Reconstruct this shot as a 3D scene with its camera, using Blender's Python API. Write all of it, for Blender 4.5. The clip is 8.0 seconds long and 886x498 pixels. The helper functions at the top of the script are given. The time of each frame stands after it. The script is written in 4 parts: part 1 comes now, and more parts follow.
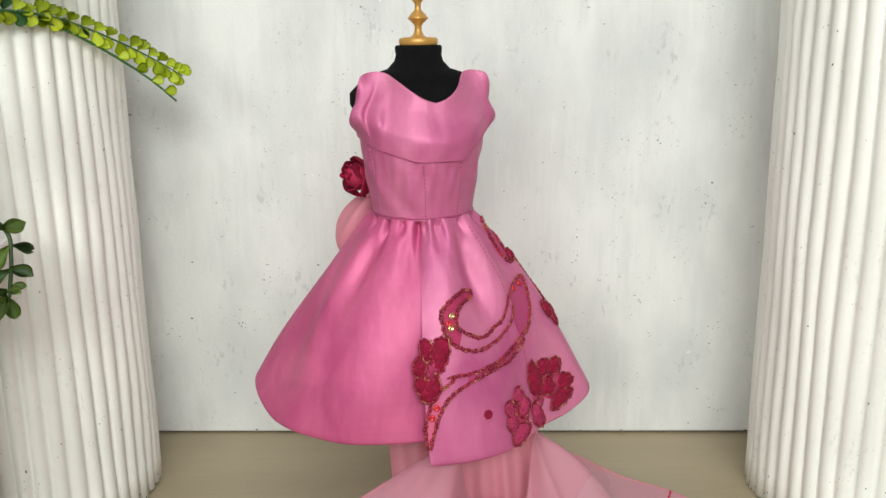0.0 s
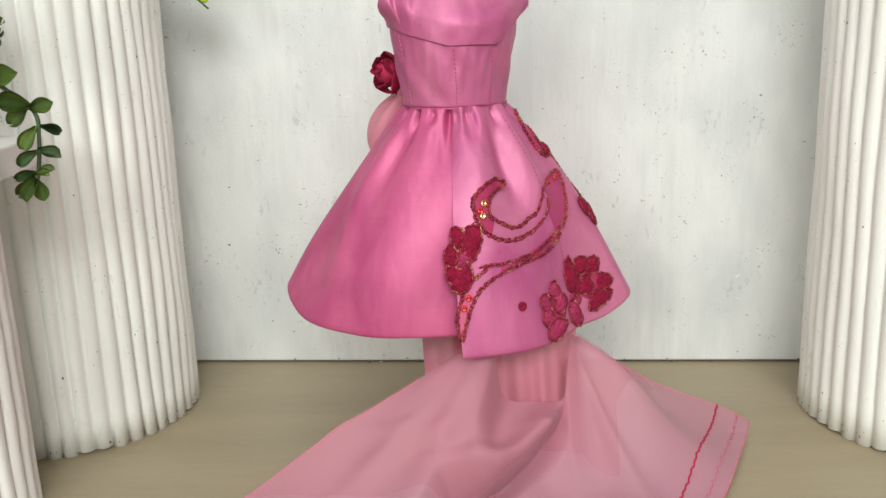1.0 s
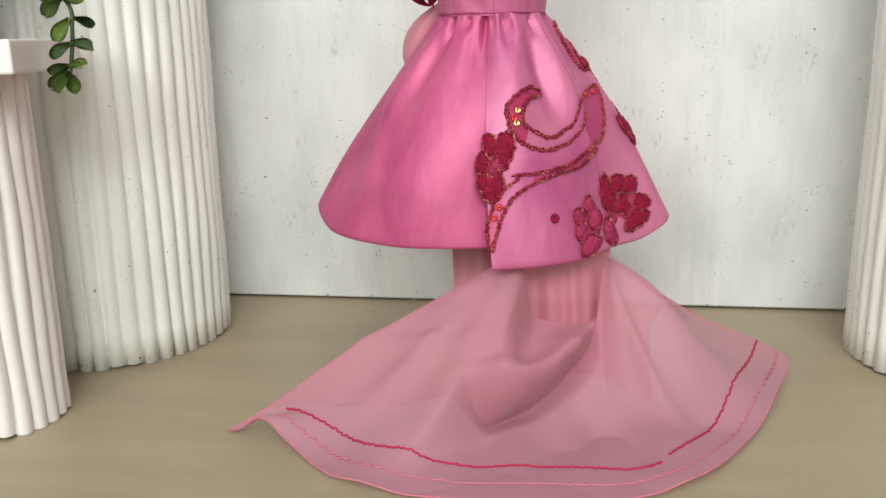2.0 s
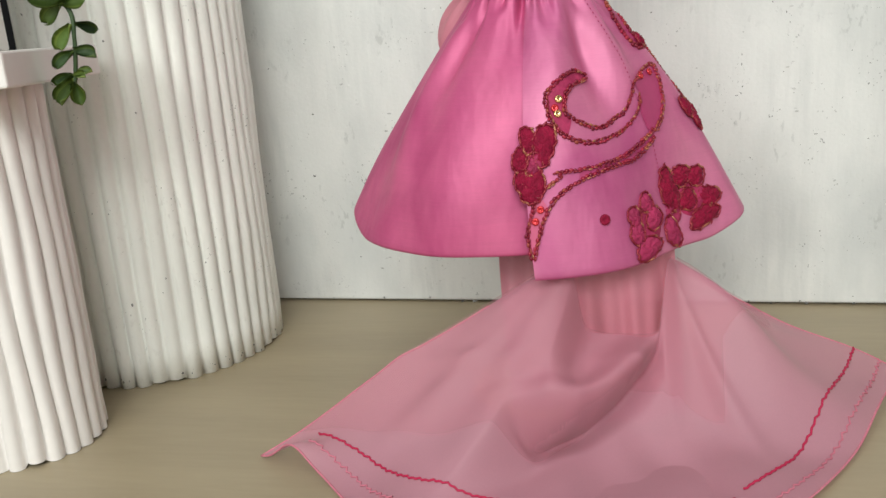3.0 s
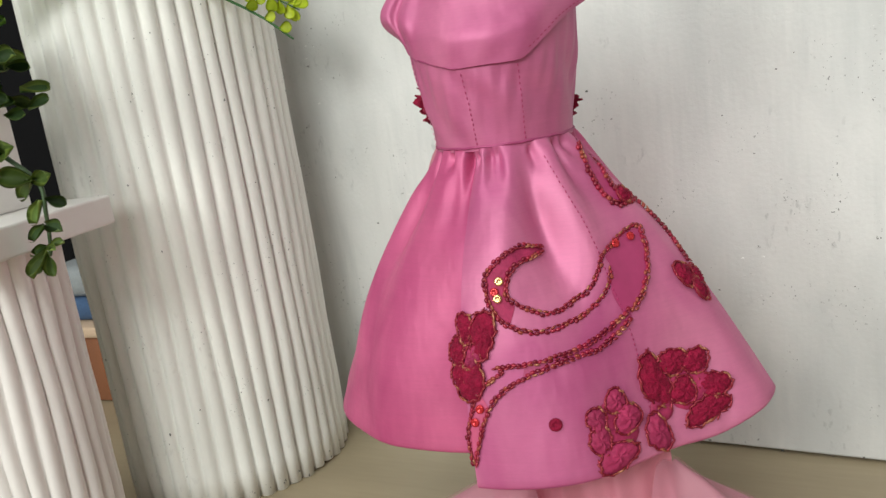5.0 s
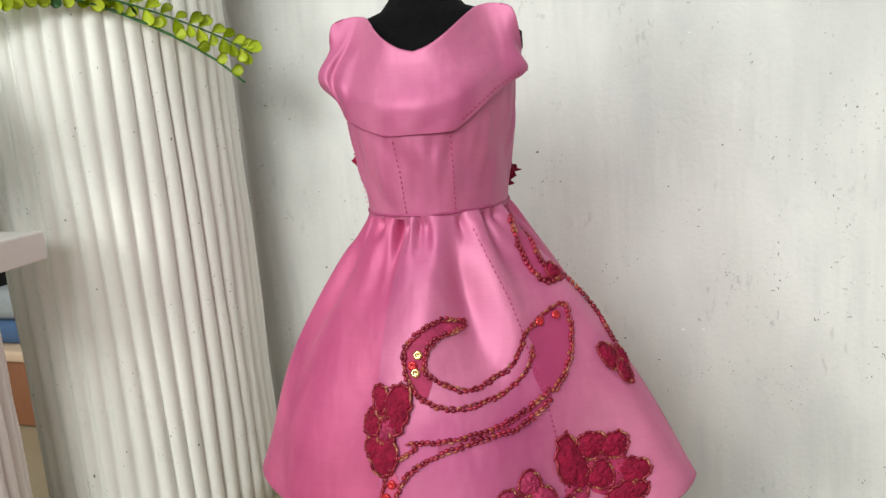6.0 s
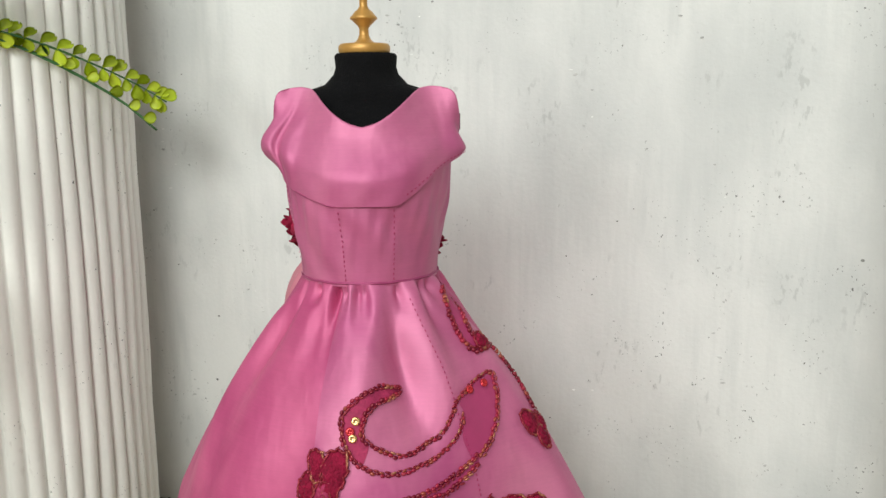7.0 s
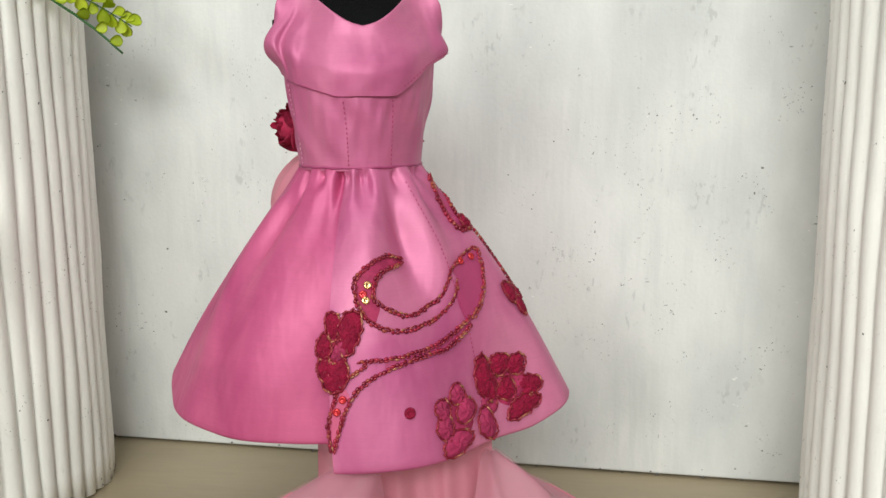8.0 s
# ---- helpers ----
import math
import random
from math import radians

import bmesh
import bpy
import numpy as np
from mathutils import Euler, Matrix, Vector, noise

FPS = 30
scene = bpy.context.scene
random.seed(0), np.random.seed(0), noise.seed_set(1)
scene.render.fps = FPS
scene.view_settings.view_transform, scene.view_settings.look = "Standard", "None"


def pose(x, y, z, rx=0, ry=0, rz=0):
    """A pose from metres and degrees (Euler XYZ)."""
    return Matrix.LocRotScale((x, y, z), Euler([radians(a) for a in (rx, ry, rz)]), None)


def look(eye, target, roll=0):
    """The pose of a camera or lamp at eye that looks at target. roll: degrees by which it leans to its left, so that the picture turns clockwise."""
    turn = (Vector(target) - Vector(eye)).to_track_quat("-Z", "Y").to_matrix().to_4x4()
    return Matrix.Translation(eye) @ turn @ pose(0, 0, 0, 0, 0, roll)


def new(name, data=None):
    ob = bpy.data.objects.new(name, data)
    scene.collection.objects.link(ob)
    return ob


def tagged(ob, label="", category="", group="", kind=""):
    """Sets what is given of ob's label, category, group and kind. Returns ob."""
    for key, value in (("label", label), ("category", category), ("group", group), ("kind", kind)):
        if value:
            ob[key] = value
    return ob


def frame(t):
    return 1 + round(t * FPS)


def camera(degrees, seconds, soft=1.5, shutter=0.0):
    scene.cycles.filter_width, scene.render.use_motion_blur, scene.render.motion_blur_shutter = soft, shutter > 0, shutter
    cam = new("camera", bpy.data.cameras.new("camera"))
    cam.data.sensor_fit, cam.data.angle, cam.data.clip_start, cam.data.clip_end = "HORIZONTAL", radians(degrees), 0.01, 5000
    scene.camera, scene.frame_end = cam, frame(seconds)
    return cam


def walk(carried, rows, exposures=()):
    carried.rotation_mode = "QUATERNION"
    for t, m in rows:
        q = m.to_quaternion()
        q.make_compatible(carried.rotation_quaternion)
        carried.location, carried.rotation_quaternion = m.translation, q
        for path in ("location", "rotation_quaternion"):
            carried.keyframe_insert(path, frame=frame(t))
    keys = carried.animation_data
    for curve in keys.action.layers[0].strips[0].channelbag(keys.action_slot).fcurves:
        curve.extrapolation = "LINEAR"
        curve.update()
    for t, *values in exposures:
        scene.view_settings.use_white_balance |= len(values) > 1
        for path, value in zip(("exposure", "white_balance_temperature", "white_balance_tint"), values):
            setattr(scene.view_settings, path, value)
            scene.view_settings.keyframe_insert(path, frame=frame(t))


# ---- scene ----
cam = camera(55.0, 8.0)
PATH = [
    (0, (-0.0090, 0.0015, 0.2389), (0.0008, 0.3900, 0.1444), -0.71),
    (0.5, (-0.0070, 0.0040, 0.2124), (-0.0080, 0.3924, 0.1168), -1.65),
    (1, (-0.0017, 0.0009, 0.1924), (-0.0162, 0.3893, 0.0979), -1.93),
    (1.5, (-0.0019, -0.0010, 0.1755), (-0.0309, 0.3871, 0.0833), -0.93),
    (1.7, (0.0007, -0.0003, 0.1678), (-0.0315, 0.3870, 0.0729), -0.81),
    (2.8, (0.0136, 0.0198, 0.1487), (-0.0507, 0.4014, 0.0474), -3.90),
    (3, (0.0228, 0.0396, 0.1591), (-0.0596, 0.4168, 0.0545), -4.51),
    (3.5, (0.0421, 0.0756, 0.1648), (-0.0643, 0.4495, 0.0707), -4.82),
    (4, (0.0569, 0.0967, 0.1777), (-0.0940, 0.4569, 0.0908), -7.03),
    (4.5, (0.0803, 0.1076, 0.1908), (-0.1062, 0.4501, 0.1020), -8.98),
    (4.7, (0.0936, 0.1130, 0.1937), (-0.1008, 0.4513, 0.1058), -9.53),
    (5.8, (0.1207, 0.1317, 0.1997), (-0.0625, 0.4775, 0.1169), -5.42),
    (6, (0.1208, 0.1340, 0.2059), (-0.0639, 0.4801, 0.1279), -5.06),
    (6.5, (0.1168, 0.1288, 0.2197), (-0.0602, 0.4814, 0.1535), -3.20),
    (7, (0.0985, 0.1144, 0.2200), (-0.0186, 0.4913, 0.1548), -0.63),
    (7.5, (0.0783, 0.0870, 0.2079), (0.0056, 0.4746, 0.1409), -0.14),
    (8, (0.0646, 0.0660, 0.1867), (0.0110, 0.4570, 0.1215), -0.44),
]
walk(cam, [(t, look(eye, target, roll)) for t, eye, target, roll in PATH], [(0, -0.23), (1.5, -0.14), (3, -0.28), (3.5, -0.31), (4.5, -0.34), (6, -0.22), (6.5, -0.25), (7, -0.33), (7.5, -0.31), (8, -0.25)])

# ---- world, lamps, exposure ----
world = bpy.data.worlds.new("world")
scene.world = world
world.use_nodes = True
world.node_tree.nodes["Background"].inputs[0].default_value = (0.9, 0.95, 1.0, 1)
world.node_tree.nodes["Background"].inputs[1].default_value = 0.6


def area_lamp(name, eye, target, width, height, watts, colour):
    data = bpy.data.lights.new(name, "AREA")
    data.shape, data.size, data.size_y, data.energy, data.color = "RECTANGLE", width, height, watts, colour
    ob = new(name, data)
    ob.matrix_world = look(eye, target)
    return ob


area_lamp("window_light", (-0.50, -0.85, 0.56), (-0.02, 0.4, 0.15), 0.36, 0.34, 6.0, (0.965, 1.0, 0.955))
area_lamp("second_window_light", (0.06, -0.80, 0.78), (-0.08, 0.4, 0.14), 0.50, 0.36, 8.5, (0.965, 1.0, 0.965))
# Added fill that brightens the left column and board; no window is known there.
area_lamp("third_window_light", (0.32, -0.92, 0.62), (-0.25, 0.42, 0.12), 0.6, 0.6, 5.4, (0.965, 1.0, 0.965))
area_lamp("ceiling_light", (-0.10, -0.35, 1.65), (-0.08, 0.35, 0.1), 1.2, 1.0, 12.0, (0.965, 1.0, 0.975))

# ---- materials ----


def material(name, base, rough=0.6, metal=0.0, vary=0.12, scale=40.0, grain=400.0, bump=0.1, depth=0.0005, spots=0.0, spot_colour=(0.08, 0.08, 0.08), spot_scale=120.0, stretch=(1, 1, 1), sheen=0.0, island=0.0, per_object=0.0, coat=0.0):
    """Colour varied at two scales, fine relief, and specks where asked."""
    m = bpy.data.materials.new(name)
    m.use_nodes = True
    nodes, links = m.node_tree.nodes, m.node_tree.links
    b = nodes["Principled BSDF"]
    b.inputs["Roughness"].default_value, b.inputs["Metallic"].default_value = rough, metal
    b.inputs["Sheen Weight"].default_value, b.inputs["Sheen Roughness"].default_value = sheen, 0.4
    b.inputs["Coat Weight"].default_value = coat
    where = nodes.new("ShaderNodeTexCoord")
    mapping = nodes.new("ShaderNodeMapping")
    mapping.inputs["Scale"].default_value = stretch
    links.new(where.outputs["Object"], mapping.inputs["Vector"])

    def texture(size, detail=4.0):
        n = nodes.new("ShaderNodeTexNoise")
        n.inputs["Scale"].default_value, n.inputs["Detail"].default_value = size, detail
        links.new(mapping.outputs[0], n.inputs["Vector"])
        return n.outputs["Fac"]

    def mathed(op, a, c):
        n = nodes.new("ShaderNodeMath")
        n.operation = op
        for i, v in enumerate((a, c)):
            if isinstance(v, (int, float)):
                n.inputs[i].default_value = v
            else:
                links.new(v, n.inputs[i])
        return n.outputs[0]

    coarse, fine = texture(scale), texture(grain, 6.0)
    value = mathed("ADD", mathed("MULTIPLY", mathed("SUBTRACT", coarse, 0.5), 2.2 * vary), mathed("MULTIPLY", mathed("SUBTRACT", fine, 0.5), 1.2 * vary))
    value = mathed("ADD", value, 1.0)
    if island:
        g = nodes.new("ShaderNodeNewGeometry")
        value = mathed("ADD", value, mathed("MULTIPLY", mathed("SUBTRACT", g.outputs["Random Per Island"], 0.5), island))
    if per_object:
        o = nodes.new("ShaderNodeObjectInfo")
        value = mathed("ADD", value, mathed("MULTIPLY", mathed("SUBTRACT", o.outputs["Random"], 0.5), per_object))
    tint = nodes.new("ShaderNodeHueSaturation")
    tint.inputs["Color"].default_value = (*base, 1)
    links.new(value, tint.inputs["Value"])
    colour = tint.outputs[0]
    if spots:
        ramp = nodes.new("ShaderNodeValToRGB")
        ramp.color_ramp.elements[0].position, ramp.color_ramp.elements[1].position = 0.60 + 0.10 * (1 - spots), 0.66 + 0.10 * (1 - spots)
        links.new(mathed("MULTIPLY", texture(spot_scale, 3.0), mathed("ADD", mathed("MULTIPLY", texture(spot_scale * 0.12, 2.0), 0.9), 0.55)), ramp.inputs[0])
        mix = nodes.new("ShaderNodeMix")
        mix.data_type = "RGBA"
        links.new(ramp.outputs[0], mix.inputs["Factor"])
        links.new(colour, mix.inputs["A"])
        mix.inputs["B"].default_value = (*spot_colour, 1)
        colour = mix.outputs["Result"]
    links.new(colour, b.inputs["Base Color"])
    relief = nodes.new("ShaderNodeBump")
    relief.inputs["Strength"].default_value, relief.inputs["Distance"].default_value = bump, depth
    links.new(mathed("ADD", coarse, fine), relief.inputs["Height"])
    links.new(relief.outputs[0], b.inputs["Normal"])
    return m


def satin(name, base, rough=0.36):
    """Woven satin: fine thread relief and a soft sheen."""
    m = material(name, base, rough=rough, vary=0.10, scale=60, grain=1600, bump=0.05, depth=0.0002, stretch=(0.35, 0.35, 1.5))
    nodes, links = m.node_tree.nodes, m.node_tree.links
    b = nodes["Principled BSDF"]
    # Broad soft patches, mauve to rose, put satin reflections and shade into the colour.
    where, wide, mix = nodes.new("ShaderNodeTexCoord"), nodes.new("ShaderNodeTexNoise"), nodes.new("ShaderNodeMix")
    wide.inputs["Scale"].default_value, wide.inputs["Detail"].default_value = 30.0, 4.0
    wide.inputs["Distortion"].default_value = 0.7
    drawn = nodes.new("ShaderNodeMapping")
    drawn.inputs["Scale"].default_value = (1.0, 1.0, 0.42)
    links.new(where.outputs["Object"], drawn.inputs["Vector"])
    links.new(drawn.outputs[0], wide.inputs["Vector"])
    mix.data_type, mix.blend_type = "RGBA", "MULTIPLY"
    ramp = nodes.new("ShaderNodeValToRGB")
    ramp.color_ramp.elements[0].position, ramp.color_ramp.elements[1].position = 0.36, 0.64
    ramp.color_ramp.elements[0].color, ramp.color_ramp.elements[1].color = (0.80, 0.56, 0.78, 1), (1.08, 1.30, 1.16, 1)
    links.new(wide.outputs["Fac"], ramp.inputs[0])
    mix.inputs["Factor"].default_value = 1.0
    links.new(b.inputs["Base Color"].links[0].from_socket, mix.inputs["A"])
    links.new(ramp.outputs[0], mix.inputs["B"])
    # Single thicker threads run across the weave.
    across, slub, slubs, woven = nodes.new("ShaderNodeMapping"), nodes.new("ShaderNodeTexNoise"), nodes.new("ShaderNodeMapRange"), nodes.new("ShaderNodeMix")
    across.inputs["Scale"].default_value = (45.0, 45.0, 1500.0)
    slub.inputs["Scale"].default_value, slub.inputs["Detail"].default_value = 1.0, 3.0
    slubs.inputs["From Min"].default_value, slubs.inputs["From Max"].default_value = 0.3, 0.7
    slubs.inputs["To Min"].default_value, slubs.inputs["To Max"].default_value = 0.98, 1.02
    links.new(where.outputs["Object"], across.inputs["Vector"])
    links.new(across.outputs[0], slub.inputs["Vector"])
    links.new(slub.outputs["Fac"], slubs.inputs["Value"])
    woven.data_type, woven.blend_type = "RGBA", "MULTIPLY"
    woven.inputs["Factor"].default_value = 1.0
    links.new(mix.outputs["Result"], woven.inputs["A"])
    links.new(slubs.outputs[0], woven.inputs["B"])
    links.new(woven.outputs["Result"], b.inputs["Base Color"])
    # Soft crumples of the cloth under a fine weave.
    squeeze, crumple, first = nodes.new("ShaderNodeMapping"), nodes.new("ShaderNodeTexNoise"), nodes.new("ShaderNodeBump")
    squeeze.inputs["Scale"].default_value = (1.0, 1.0, 0.36)
    crumple.inputs["Scale"].default_value, crumple.inputs["Detail"].default_value = 70.0, 3.0
    first.inputs["Strength"].default_value, first.inputs["Distance"].default_value = 0.45, 0.0028
    links.new(where.outputs["Object"], squeeze.inputs["Vector"])
    links.new(squeeze.outputs[0], crumple.inputs["Vector"])
    links.new(crumple.outputs["Fac"], first.inputs["Height"])
    weave = b.inputs["Normal"].links[0].from_node
    links.new(first.outputs[0], weave.inputs["Normal"])
    b.inputs["Specular IOR Level"].default_value = 0.85
    b.inputs["Metallic"].default_value = 0.22
    b.inputs["Specular Tint"].default_value = (1.0, 0.88, 0.97, 1)
    return m


def organza(name, base, clear, stain=(1.0, 0.86, 0.90)):
    """Thin sheer cloth: part clear, part translucent."""
    m = material(name, base, rough=0.55, vary=0.10, scale=25, grain=1500, bump=0.15, depth=0.0003, sheen=0.2)
    nodes, links = m.node_tree.nodes, m.node_tree.links
    b, out = nodes["Principled BSDF"], nodes["Material Output"]
    thin, gap = nodes.new("ShaderNodeBsdfTranslucent"), nodes.new("ShaderNodeBsdfTransparent")
    thin.inputs[0].default_value = (*base, 1)
    gap.inputs[0].default_value = (*stain, 1)
    one, two = nodes.new("ShaderNodeMixShader"), nodes.new("ShaderNodeMixShader")
    one.inputs[0].default_value, two.inputs[0].default_value = 0.25, clear
    links.new(b.outputs[0], one.inputs[1]), links.new(thin.outputs[0], one.inputs[2])
    links.new(one.outputs[0], two.inputs[1]), links.new(gap.outputs[0], two.inputs[2])
    links.new(two.outputs[0], out.inputs["Surface"])
    return m




def whitewash(name, white, grey, bare, wear=1.0):
    """White paint dragged on thinly with a brush: cloudy coats, upright bristle marks, worn spots that show the grey ground."""
    m = material(name, white, rough=0.7, vary=0.05, scale=25, grain=500, bump=0.3, depth=0.0005)
    nodes, links = m.node_tree.nodes, m.node_tree.links
    b = nodes["Principled BSDF"]
    where = nodes.new("ShaderNodeTexCoord")

    def noise(stretch, size, detail, low, high):
        mapping, n, span = nodes.new("ShaderNodeMapping"), nodes.new("ShaderNodeTexNoise"), nodes.new("ShaderNodeMapRange")
        mapping.inputs["Scale"].default_value = stretch
        n.inputs["Scale"].default_value, n.inputs["Detail"].default_value = size, detail
        span.inputs["From Min"].default_value, span.inputs["From Max"].default_value = low, high
        links.new(where.outputs["Object"], mapping.inputs["Vector"])
        links.new(mapping.outputs[0], n.inputs["Vector"])
        links.new(n.outputs["Fac"], span.inputs["Value"])
        return span.outputs[0]

    def times(a, c):
        n = nodes.new("ShaderNodeMath")
        n.operation = "MULTIPLY"
        links.new(a, n.inputs[0])
        if isinstance(c, float):
            n.inputs[1].default_value = c
        else:
            links.new(c, n.inputs[1])
        return n.outputs[0]

    def blend(colour, other, amount):
        n = nodes.new("ShaderNodeMix")
        n.data_type = "RGBA"
        links.new(colour, n.inputs["A"])
        n.inputs["B"].default_value = (*other, 1)
        links.new(amount, n.inputs["Factor"])
        return n.outputs["Result"]

    colour = b.inputs["Base Color"].links[0].from_socket
    clouds = noise((1, 1, 0.55), 22.0, 5.0, 0.45, 0.68)
    bristles = noise((1, 1, 0.10), 260.0, 4.0, 0.40, 0.70)
    colour = blend(colour, grey, times(clouds, 0.85))
    colour = blend(colour, grey, times(times(bristles, noise((1, 1, 0.5), 30.0, 3.0, 0.42, 0.62)), 0.45))
    # Worn spots come in loose upright clusters.
    worn = times(noise((1, 1, 0.45), 420.0, 4.0, 0.58, 0.66), noise((1, 1, 0.6), 42.0, 3.0, 0.56, 0.66))
    colour = blend(colour, bare, times(worn, 0.36 * wear))
    specks = times(noise((1, 1, 0.8), 900.0, 2.0, 0.68, 0.72), noise((1, 1, 0.7), 70.0, 2.0, 0.54, 0.70))
    colour = blend(colour, (0.16, 0.16, 0.155), specks)
    links.new(colour, b.inputs["Base Color"])
    strokes = nodes.new("ShaderNodeBump")
    strokes.inputs["Strength"].default_value, strokes.inputs["Distance"].default_value = 0.15, 0.0003
    links.new(bristles, strokes.inputs["Height"])
    links.new(strokes.outputs[0], b.inputs["Normal"].links[0].from_node.inputs["Normal"])
    return m


PLASTER = whitewash("painted_board", (0.76, 0.765, 0.745), (0.60, 0.615, 0.605), (0.36, 0.37, 0.36))
COLUMN_WHITE = whitewash("column_paint", (0.895, 0.895, 0.845), (0.80, 0.80, 0.755), (0.45, 0.43, 0.40), 0.7)
PEDESTAL_WHITE = material("pedestal_paint", (0.86, 0.825, 0.80), rough=0.55, vary=0.04, scale=30, grain=250, bump=0.25, depth=0.0005, spots=0.0)
BOARD = material("beige_board", (0.355, 0.290, 0.190), rough=0.45, vary=0.13, scale=9, grain=90, bump=0.05, depth=0.0003, stretch=(0.6, 5.0, 1))
ROOM_PAINT = material("room_paint", (0.74, 0.745, 0.74), rough=0.8, vary=0.05, scale=2, grain=40)
ROOM_FLOOR = material("room_floor", (0.30, 0.22, 0.15), rough=0.5, vary=0.15, scale=3, grain=60, stretch=(0.3, 3, 1))
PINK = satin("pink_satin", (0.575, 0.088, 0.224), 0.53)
# Paler copy of the same satin: its brighter sheen is put into the colour.
PINK_FRONT = satin("pink_satin_lit_copy", (0.605, 0.146, 0.290), 0.52)
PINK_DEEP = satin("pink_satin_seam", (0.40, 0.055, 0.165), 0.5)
TULLE = organza("pink_organza", (0.65, 0.305, 0.390), 0.20)
TULLE_LINING = organza("pink_organza_lining", (0.78, 0.38, 0.46), 0.82, (1.0, 0.96, 0.97))
TULLE_DENSE = organza("pink_organza_folded", (0.74, 0.28, 0.36), 0.12)
TULLE_PALE = organza("pale_pink_organza", (0.80, 0.29, 0.38), 0.12)
RED_CLOTH = material("red_velvet", (0.26, 0.005, 0.036), rough=0.7, vary=0.55, scale=300, grain=1200, bump=0.7, depth=0.0008, sheen=0.05, per_object=0.2)
ROSE_SHEER = material("rose_sheer", (0.36, 0.030, 0.095), rough=0.6, vary=0.5, scale=200, grain=900, bump=0.4, depth=0.0005, per_object=0.2)


def cord_threads(name, metal, tones):
    """Twisted metal thread: every link takes one of a few tones."""
    m = material(name, tones[0], rough=0.36, metal=metal, vary=0.25, scale=500, grain=2500)
    nodes, links = m.node_tree.nodes, m.node_tree.links
    b = nodes["Principled BSDF"]
    g, ramp = nodes.new("ShaderNodeNewGeometry"), nodes.new("ShaderNodeValToRGB")
    ramp.color_ramp.interpolation = "CONSTANT"
    while len(ramp.color_ramp.elements) < len(tones):
        ramp.color_ramp.elements.new(0.5)
    for k, tone in enumerate(tones):
        ramp.color_ramp.elements[k].position = k / len(tones)
    for k, tone in enumerate(tones):
        ramp.color_ramp.elements[k].color = (*tone, 1)
    links.new(g.outputs["Random Per Island"], ramp.inputs[0])
    links.new(ramp.outputs[0], b.inputs["Base Color"])
    return m


CORD = cord_threads("red_gold_cord", 0.15, [(0.20, 0.006, 0.025), (0.34, 0.012, 0.045), (0.26, 0.010, 0.03), (0.38, 0.02, 0.05), (0.34, 0.06, 0.04)])
GOLD_CORD = cord_threads("gold_cord", 0.35, [(0.24, 0.012, 0.03), (0.34, 0.025, 0.05), (0.33, 0.065, 0.045), (0.28, 0.02, 0.035), (0.32, 0.04, 0.05), (0.42, 0.16, 0.09)])
RED_THREAD = material("red_thread", (0.50, 0.01, 0.07), rough=0.7, vary=0.2, scale=500, grain=2000)
PINK_THREAD = material("pink_thread", (0.62, 0.19, 0.265), rough=0.7, vary=0.2, scale=500, grain=2000)
ROSE_CLOTH = material("rose_cloth", (0.40, 0.011, 0.062), rough=0.75, vary=0.45, scale=300, grain=1500, bump=0.5)
STITCH = material("stitch_thread", (0.42, 0.025, 0.13), rough=0.6, vary=0.2, scale=500, grain=2000)
PALE_STITCH = material("pale_stitch_thread", (0.66, 0.30, 0.40), rough=0.6, vary=0.2, scale=500, grain=2000)
SEQUIN_RED = material("red_sequin", (0.60, 0.03, 0.04), rough=0.18, metal=0.4, vary=0.1)
SEQUIN_GOLD = material("gold_sequin", (0.85, 0.55, 0.25), rough=0.15, metal=0.9, vary=0.1)
FELT = material("black_felt", (0.0028, 0.0028, 0.0035), rough=0.95, vary=0.4, scale=300, grain=1500, bump=0.8, depth=0.0006)
BRASS = material("gold_plastic", (0.56, 0.30, 0.075), rough=0.38, metal=0.35, vary=0.1, scale=120, grain=900, bump=0.1)
LEAF = material("dark_leaf", (0.050, 0.105, 0.026), rough=0.55, vary=0.35, scale=90, grain=700, bump=0.3, per_object=0.7)
LEAF_LIGHT = material("young_leaf", (0.10, 0.165, 0.030), rough=0.55, vary=0.35, scale=90, grain=700, bump=0.3, per_object=0.6)
LEAF_RIM = material("leaf_rim", (0.17, 0.24, 0.045), rough=0.5, vary=0.3, scale=90, per_object=0.5)
STEM = material("stem", (0.045, 0.085, 0.03), rough=0.6, vary=0.3, scale=200)
FERN = material("fern_green", (0.52, 0.62, 0.03), rough=0.5, vary=0.2, scale=100, grain=700, bump=0.2, per_object=0.35)
FERN_DARK = material("fern_dark", (0.05, 0.16, 0.05), rough=0.5, vary=0.3, scale=100, per_object=0.4)
BLACK_BOARD = material("black_board", (0.003, 0.003, 0.004), rough=0.8, vary=0.2)
BROWN_WOOD = material("brown_wood", (0.22, 0.085, 0.04), rough=0.5, vary=0.25, scale=20, grain=150, stretch=(1, 1, 0.2))
GREY_CLOTH = material("grey_cloth", (0.28, 0.30, 0.31), rough=0.85, vary=0.2, scale=40, grain=500, bump=0.4)
BLUE_CLOTH = material("blue_cloth", (0.05, 0.10, 0.20), rough=0.85, vary=0.3, scale=40, grain=500, bump=0.4)

for dull in (RED_CLOTH, ROSE_SHEER, FELT, BLACK_BOARD):
    dull.node_tree.nodes["Principled BSDF"].inputs["Specular IOR Level"].default_value = 0.2

# ---- dress shape ----
AXIS = (-0.009, 0.378)
WAIST_Z = 0.1665


